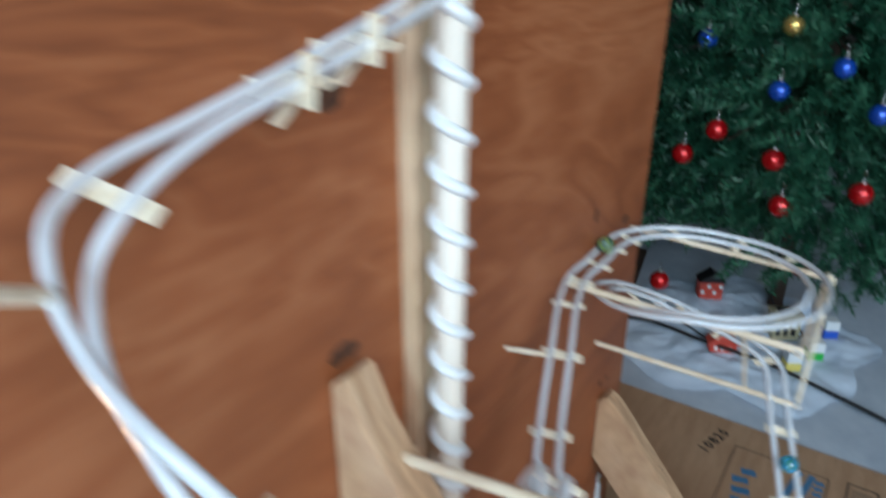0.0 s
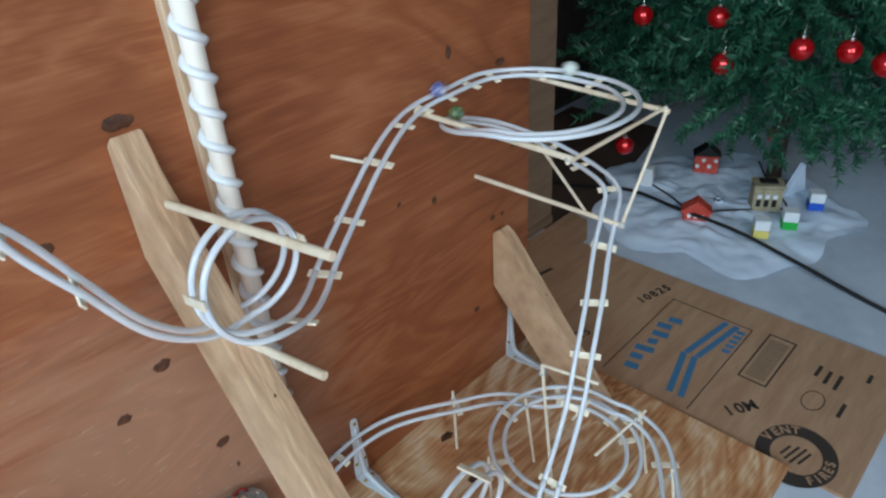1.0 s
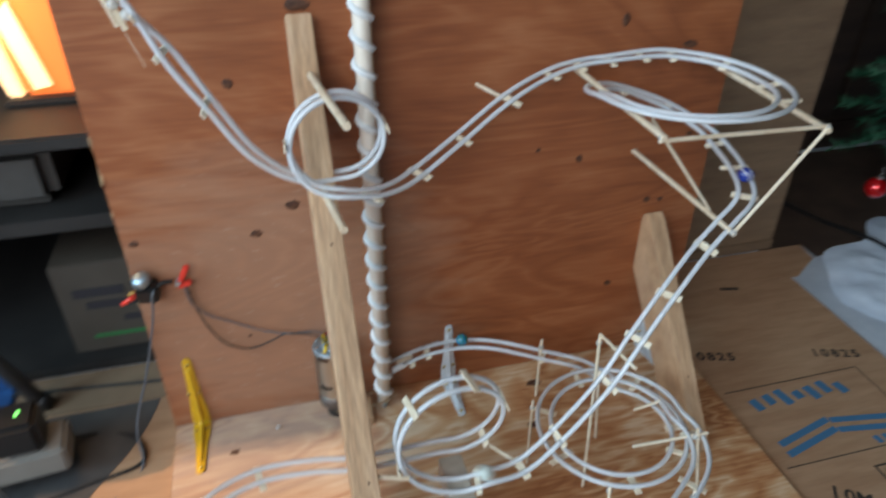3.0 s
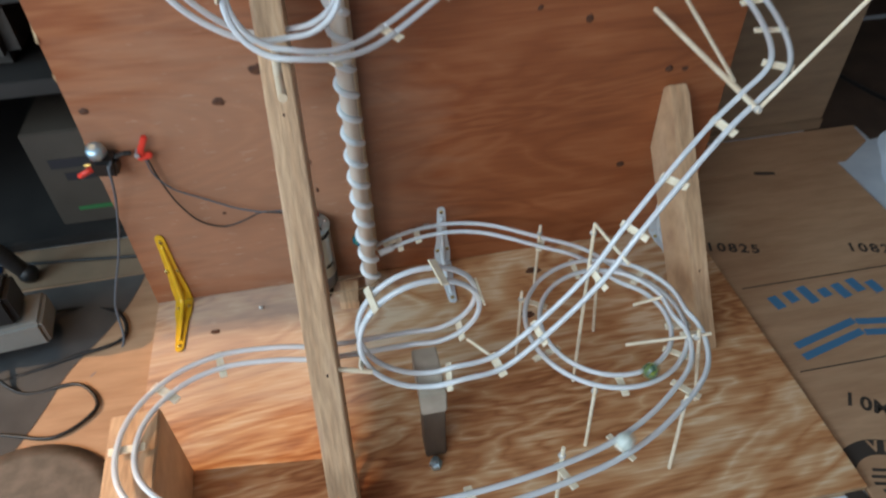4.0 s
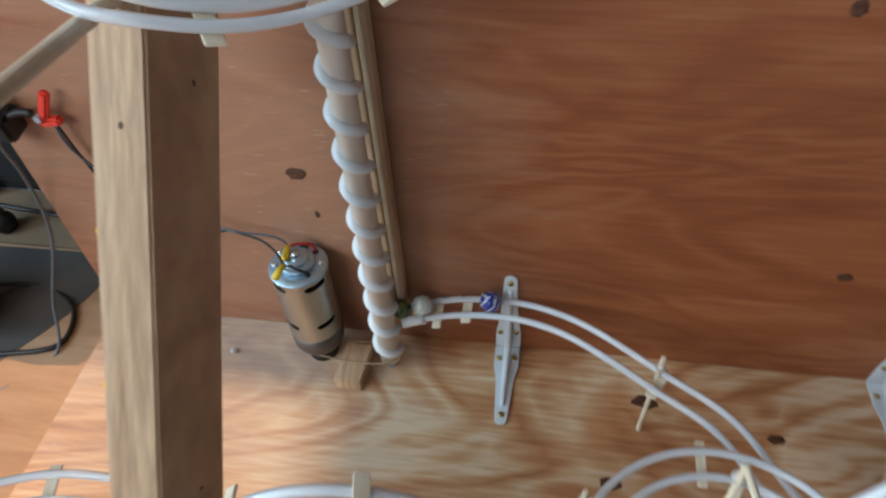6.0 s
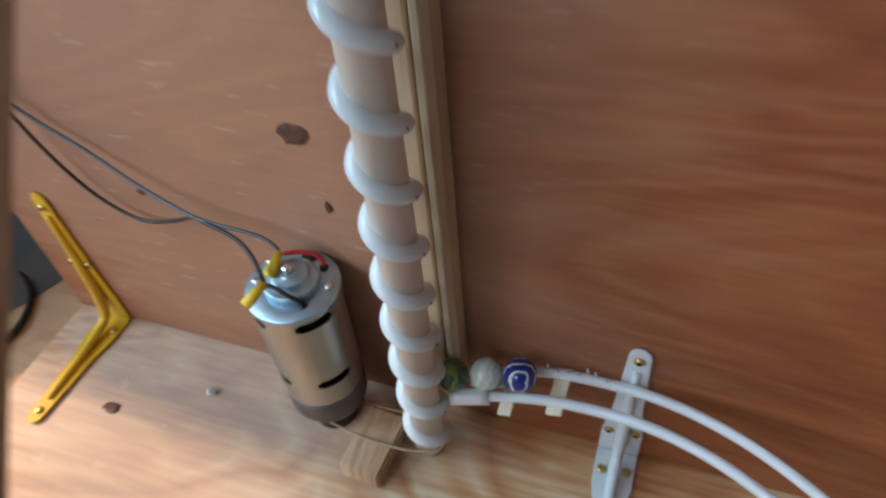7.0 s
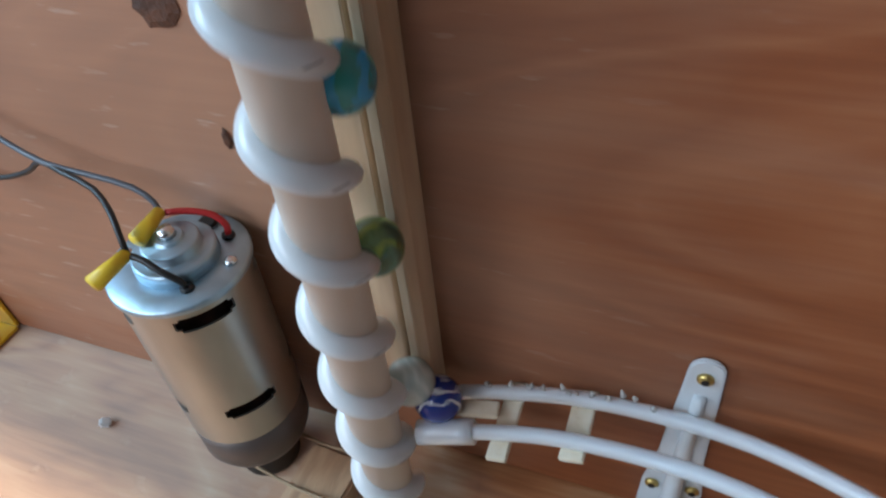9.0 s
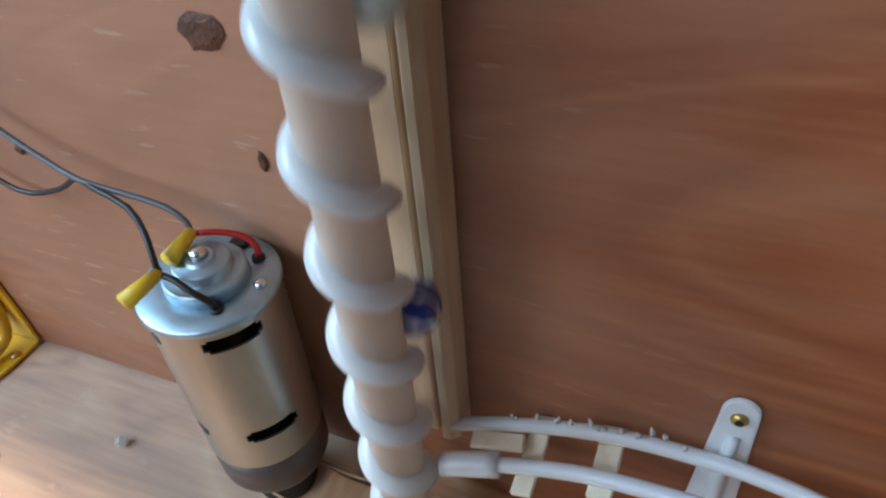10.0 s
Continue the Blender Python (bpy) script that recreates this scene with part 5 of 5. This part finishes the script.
def sunlit_cloth():
    l = thing("orange_sunlit_cloth", "orange cloth on the black cabinet, its sunlight given as a glow", "lamp")
    # sunlight on this orange cloth is put in as emission; it is no lamp
    glow = material("cloth_sun_glow", (0.85, 0.22, 0.05), 0.6)
    b = glow.node_tree.nodes["Principled BSDF"]
    b.inputs["Emission Color"].default_value = (1.0, 0.20, 0.03, 1)
    b.inputs["Emission Strength"].default_value = 0.75
    white = material("cloth_bright_sun_glow", (1, 0.8, 0.5), 0.6)
    b = white.node_tree.nodes["Principled BSDF"]
    b.inputs["Emission Color"].default_value = (1.0, 0.62, 0.30, 1)
    b.inputs["Emission Strength"].default_value = 1.3
    part("foot", box(-0.41, -0.29, 0.25, 0.33, 0.3432, 0.352, 0.003), DARKWOOD, l)
    part("shade", prism([(-0.386, 0.3525), (-0.27, 0.3525), (-0.30, 0.62), (-0.42, 0.62)], "y", 0.262, 0.33, 0.006), glow, l, "orange cloth, glow standing in for sunlight")
    part("bright_panel", prism([(-0.405, 0.3525), (-0.3865, 0.3525), (-0.4215, 0.62), (-0.458, 0.62)], "y", 0.262, 0.30, 0.003), white, l, "brightest strip of cloth, glow standing in for sunlight")
    part("bright_panel", prism([(-0.372, 0.362), (-0.350, 0.366), (-0.372, 0.47), (-0.392, 0.45)], "y", 0.2570, 0.2612, 0.001), white, l, "brightest strip of cloth, glow standing in for sunlight")
    return l


sunlit_cloth()


def floor_sheet():
    c = thing("cardboard_sheet", "flat tan cardboard sheet under the cables beside the base", "cardboard")
    part("sheet", box(-0.70, -0.264, -0.212, 0.070, FLOOR, FLOOR + 0.003, 0.0006), CARD, c)
    e = thing("cardboard_sheet", "added cardboard strip along the cabinet foot, shade put into its colour", "cardboard")
    # dark strip that paints in the shade at the cabinet's foot
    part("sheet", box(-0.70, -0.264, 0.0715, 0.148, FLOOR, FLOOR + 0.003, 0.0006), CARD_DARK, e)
    d = thing("cardboard_sheet", "second flat cardboard sheet butting against the first", "cardboard")
    part("sheet", box(-0.70, -0.264, -0.60, -0.2135, FLOOR, FLOOR + 0.003, 0.0006), CARD, d)


floor_sheet()


def floor_shade_sheet():
    # added dark sheet whose slanting edge stands in for the shadow's edge
    g = thing("shade_sheet", "dark crumpled sheet standing in for shade on the floor under the power strip", "plastic sheet")
    bm = bmesh.new()
    n = 30
    grid = []
    for i in range(n):
        row = []
        for j in range(n):
            u, v = i / (n - 1), j / (n - 1)
            edge_x = -0.402 + 0.112 * v + 0.006 * math.sin(9 * v)
            x, y = -0.72 + u * (edge_x + 0.72), -0.195 + 0.255 * v + 0.012 * u * math.sin(7 * v)
            lift = min(1, min(u, v, 1 - u, 1 - v) * 5)
            h = lift * (0.002 + 0.006 * abs(noise.noise((x * 16, y * 16, 4.0))) + 0.003 * abs(noise.noise((x * 45, y * 45, 1.0))))
            row.append(bm.verts.new((x, y, FLOOR + 0.0036 + h)))
        grid.append(row)
    for i in range(n - 1):
        for j in range(n - 1):
            bm.faces.new((grid[i][j], grid[i + 1][j], grid[i + 1][j + 1], grid[i][j + 1]))
    part("film", bm, mottled("painted_floor_shade", [(0.35, (0.045, 0.045, 0.048)), (0.65, (0.085, 0.082, 0.080))], 14.0, (1, 1, 1), 0.55), g, smooth=True)


floor_shade_sheet()


def power_strip():
    p = thing("power_strip", "off-white power strip with black plugs on the floor", "power strip")
    m = pose(-0.475, -0.030, FLOOR + 0.0385, 0, 0, 6)
    part("case", block(m, 0.20, 0.055, 0.036, 0.004), mottled("grey_white_plastic", [(0.35, (0.20, 0.19, 0.175)), (0.65, (0.25, 0.24, 0.22))], 20.0), p)
    for k in range(3):
        part("socket", block(m @ pose(-0.07 + 0.045 * k, 0, 0.0184), 0.026, 0.030, 0.0012, 0.0004), BLACK, p)
    part("plug", block(m @ pose(0.055, 0.0, 0.040), 0.052, 0.048, 0.045, 0.006), BLACK, p, "black power adapter")
    g = material("green_led", (0.1, 0.9, 0.2), 0.4)
    b = g.node_tree.nodes["Principled BSDF"]
    b.inputs["Emission Color"].default_value = (0.3, 1.0, 0.2, 1)
    b.inputs["Emission Strength"].default_value = 2.0
    part("led", block(m @ pose(0.062, 0.0, 0.0632), 0.004, 0.008, 0.001, 0.0003), g, p)
    part("plug", block(m @ pose(-0.025, 0.0, 0.032), 0.022, 0.024, 0.026, 0.003), BLACK, p)
    return p


power_strip()
BLUE_BAG = mottled("blue_plastic", [(0.35, (0.01, 0.05, 0.16)), (0.65, (0.02, 0.09, 0.26))], 30.0)


def blue_tray():
    b = thing("blue_tray", "dark blue plastic tray on the floor by the power strip", "tray")
    part("bottom", block(pose(-0.60, 0.06, FLOOR + 0.004, 0, 0, 8), 0.26, 0.12, 0.008, 0.003), BLUE_BAG, b)
    part("rim", block(pose(-0.605, 0.118, FLOOR + 0.020, 0, 0, 8), 0.26, 0.006, 0.024, 0.002), BLUE_BAG, b)
    return b


blue_tray()
wire("floor_cable", "black cable looping on the floor beside the base", [(-0.42, -0.02, FLOOR + 0.04), (-0.36, 0.02, FLOOR + 0.0055), (-0.31, 0.0, FLOOR + 0.0055), (-0.30, -0.04, FLOOR + 0.0055), (-0.36, -0.06, FLOOR + 0.0055), (-0.43, -0.08, FLOOR + 0.0055)], 0.0022, BLACK, "cable")
wire("floor_cable", "black cable curled in a loop on the warm-lit floor", [(-0.45, -0.06, FLOOR + 0.03), (-0.40, -0.10, FLOOR + 0.0055), (-0.34, -0.10, FLOOR + 0.0055), (-0.315, -0.135, FLOOR + 0.0055), (-0.35, -0.165, FLOOR + 0.0055), (-0.42, -0.15, FLOOR + 0.0055), (-0.50, -0.16, FLOOR + 0.0055)], 0.0020, BLACK, "cable")
wire("floor_cable", "black cable along the foot of the cabinet", [(-0.9, 0.12, FLOOR + 0.0055), (-0.6, 0.13, FLOOR + 0.0055), (-0.42, 0.115, FLOOR + 0.0055), (-0.28, 0.10, FLOOR + 0.0055), (-0.20, 0.09, FLOOR + 0.0055)], 0.0022, BLACK, "cable")


def stand_leg():
    s = thing("tripod_leg", "grey round metal stand leg leaning over the power strip", "stand")
    part("tube", rod((-0.435, 0.090, FLOOR + 0.012), (-0.60, 0.110, 0.35), 0.010, sides=16), mottled("grey_metal", [(0.35, (0.06, 0.06, 0.065)), (0.65, (0.09, 0.09, 0.095))], 30.0, (1, 1, 1), 0.45), s, smooth=True)
    part("foot", ball((-0.434, 0.0897, FLOOR + 0.0128), 0.0125, 14, 10), BLACK, s, smooth=True)
    return s


stand_leg()


def floor_disc():
    d = thing("round_mat", "round grey ribbed mat on the floor beside the block", "mat")
    part("disc", lathe([(0.100, FLOOR + 0.0035), (0.102, FLOOR + 0.007), (0.085, FLOOR + 0.0105), (0.060, FLOOR + 0.009), (0.045, FLOOR + 0.0115), (0.02, FLOOR + 0.010)], 40, Matrix.Translation((-0.370, -0.275, 0))), mottled("ribbed_rubber", [(0.35, (0.10, 0.085, 0.07)), (0.65, (0.16, 0.13, 0.11))], 60.0), d, smooth=True)
    return d


floor_disc()


def wood_chip():
    c = thing("paper_scrap", "tiny white scrap lying on the base", "scrap")
    part("scrap", block(pose(-0.137, -0.034, 0.0022, 20, 30, 40), 0.005, 0.004, 0.003, 0.0008), WHITE, c)
    return c


wood_chip()


# ---------------------------------------------------------------- marbles
MARBLE_R = 0.0080


def glass_marble(name, base, rough, swirl, scale, width, trans=0.0):
    """Swirled glass: bands from a distorted wave."""
    m = material(name, base, rough, Transmission_Weight=trans, IOR=1.5, Coat_Weight=0.5)
    t = m.node_tree
    co, w, ramp = t.nodes.new("ShaderNodeTexCoord"), t.nodes.new("ShaderNodeTexWave"), t.nodes.new("ShaderNodeValToRGB")
    w.inputs["Scale"].default_value, w.inputs["Distortion"].default_value, w.inputs["Detail"].default_value, w.inputs["Detail Scale"].default_value = scale, 9.0, 2.0, 1.2
    t.links.new(co.outputs["Generated"], w.inputs["Vector"])
    el = ramp.color_ramp.elements
    el[0].position, el[0].color = 1 - width, (*base, 1)
    el[1].position, el[1].color = 1 - width + 0.08, (*swirl, 1)
    t.links.new(w.outputs["Fac"], ramp.inputs["Fac"])
    t.links.new(ramp.outputs["Color"], t.nodes["Principled BSDF"].inputs["Base Color"])
    return m


def marble(label, mat, name="marble"):
    o = new(name, mesh_of(ball((0, 0, 0), MARBLE_R, 32, 20), mat, True))
    return tagged(o, label, "marble", "marbles on the run")


TEAL = marble("teal glass marble with a blue and orange swirl", glass_marble("teal_glass", (0.06, 0.34, 0.30), 0.05, (0.05, 0.42, 0.80), 1.2, 0.35, 0.5))
GREEN = marble("clear green glass marble with a yellow vane", glass_marble("green_glass", (0.10, 0.22, 0.16), 0.05, (0.42, 0.52, 0.10), 1.0, 0.20, 0.6))
PEARL = marble("pearly pale green opaque marble", glass_marble("pearl_glass", (0.56, 0.64, 0.60), 0.08, (0.70, 0.76, 0.72), 1.5, 0.4, 0.0))
BLUE = marble("cobalt blue marble with white swirls", glass_marble("cobalt_glass", (0.010, 0.032, 0.25), 0.06, (0.72, 0.75, 0.82), 1.1, 0.15, 0.0))


# ---------------------------------------------------------------- what moves
# travel of the screw's thread in metres, by time: still until the motor starts
RISE_T = (0.0, 7.62, 7.7, 7.8, 8.0, 8.2, 8.4, 8.6, 8.8, 9.0, 9.2, 9.4, 9.6, 9.7, 9.8, 9.9, 10.0, 10.2)
RISE_Z = (-0.026, -0.026, -0.020, -0.010, 0.006, 0.018, 0.029, 0.047, 0.066, 0.082, 0.111, 0.136, 0.146, 0.155, 0.172, 0.189, 0.207, 0.243)
TURN0 = 47.0          # the thread's angle at rest, degrees
BEHIND = (0.0070, -0.0192)


TEAL_REST = Vector((-0.0080, -0.0185, 0.0760))


def rise(t):
    return float(np.interp(t, RISE_T, RISE_Z))


def thread(t):
    """Travel of the winding itself, timed to fit the camera's view: it gathers speed, then turns at 0.9 of the marbles'
    rise.
    """
    if t < 8.0:
        return 0.0145 * max(0.0, (t - 7.62) / 0.38) ** 2
    return 0.0145 + 0.9 * (rise(t) - rise(8.0))


# distance along the track by time, then the wait at its foot
RUNS = {
    "teal": [(0.0, 2.13), (0.2, 2.30), (0.45, 2.62), (0.7, 2.90), (1.0, 3.25), (1.3, 3.55), (1.5, 3.706), (2.0, 3.98), (2.5, 4.24), (3.0, 4.50), (3.2, 4.558), (3.5, 4.587)],
    "green": [(0.0, 1.222), (0.1, 1.256), (0.2, 1.293), (0.3, 1.337), (0.5, 1.45), (0.7, 1.568), (0.8, 1.62), (1.0, 1.775), (1.2, 1.85), (1.5, 1.979), (1.7, 2.10), (1.9, 2.30), (2.15, 2.62), (2.4, 2.90), (2.8, 3.30), (3.1, 3.60), (3.5, 3.84), (4.0, 4.12), (4.5, 4.428), (4.6, 4.475), (4.9, 4.575), (5.05, 4.5975)],
    "pearl": [(0.0, 0.95), (0.1, 1.011), (0.2, 1.072), (0.3, 1.126), (0.5, 1.201), (0.7, 1.236), (0.8, 1.268), (1.0, 1.359), (1.2, 1.445), (1.5, 1.551), (1.7, 1.625), (2.0, 1.715), (2.2, 1.80), (2.4, 1.887), (2.5, 1.955), (2.6, 2.015), (2.8, 2.20), (3.0, 2.42), (3.2, 2.68), (3.5, 3.05), (3.9, 3.47), (4.3, 3.793), (4.5, 3.925), (4.6, 3.979), (5.0, 4.20), (5.5, 4.48), (5.75, 4.565), (5.95, 4.5805)],
    "blue": [(0.0, 0.42), (0.25, 0.70), (0.5, 0.916), (0.7, 1.045), (0.8, 1.101), (1.0, 1.192), (1.2, 1.263), (1.5, 1.338), (1.7, 1.42), (1.8, 1.465), (2.0, 1.542), (2.2, 1.607), (2.4, 1.67), (2.6, 1.749), (2.8, 1.854), (3.0, 2.002), (3.1, 2.083), (3.2, 2.191), (3.4, 2.44), (3.6, 2.70), (3.85, 3.02), (4.1, 3.30), (4.3, 3.499), (4.4, 3.582), (4.5, 3.655), (4.6, 3.735), (4.7, 3.80), (4.8, 3.878), (4.9, 3.945), (5.0, 3.995), (5.5, 4.28), (5.9, 4.50), (6.1, 4.555), (6.2, 4.564)],
}
# leaving the queue: knots of time and place, then up behind the screw with the thread
QUEUE = {"teal": [(7.6, 0.0)], "green": [(7.9, 4.5975), (8.2, 4.5975)], "pearl": [(8.3, 4.5805), (8.5, 4.5920), (8.85, 4.5965)], "blue": [(8.3, 4.564), (8.5, 4.5735), (8.7, 4.5800), (9.0, 4.5915), (9.3, 4.5965)]}
LIFT_AT = {"teal": (7.62, 0.098), "green": (8.32, 0.0495), "pearl": (8.86, -0.002), "blue": (9.66, -0.088)}


def on_track(s):
    p, w, u, side = at_arc(s - 0.0084)
    return Vector(p + 0.0074 * u)


def marble_rows(name):
    run = RUNS[name] + [q for q in QUEUE[name] if q[1] > 1]
    ts, ss = [r[0] for r in run], [r[1] for r in run]
    start, offset = LIFT_AT[name]
    rows = []
    spin = 0.0
    for k in range(0, 201):
        t = k * 0.05
        if name == "teal" and 3.5 < t < 7.6:
            where = TEAL_REST.copy()
            if t < 3.9:
                where = on_track(ss[-1]).lerp(where, (t - 3.5) / 0.4)
        elif t < start:
            where = on_track(float(np.interp(t, ts, ss)))
        else:
            up = Vector((*BEHIND, offset + rise(t)))
            last = on_track(ss[-1])
            f = min(1.0, (t - start) / 0.25)
            where = (last if name != "teal" else TEAL_REST).lerp(up, f)
        if rows and (where - rows[-1][1].translation).length > 0.0004:
            spin += 38.0
        rows.append((t, pose(where.x, where.y, where.z, spin % 360, 20, 0.4 * spin)))
    return rows


def motions():
    for name, ob in (("teal", TEAL), ("green", GREEN), ("pearl", PEARL), ("blue", BLUE)):
        walk(ob, marble_rows(name))
    turns = [(0.0, pose(SCREW[0], SCREW[1], 0, 0, 0, TURN0)), (7.6, pose(SCREW[0], SCREW[1], 0, 0, 0, TURN0))]
    for k in range(1, 73):
        t = 7.6 + k / 30
        turns.append((t, pose(SCREW[0], SCREW[1], 0, 0, 0, TURN0 + 360 * thread(t) / PITCH)))
    walk(LIFT, turns)


motions()
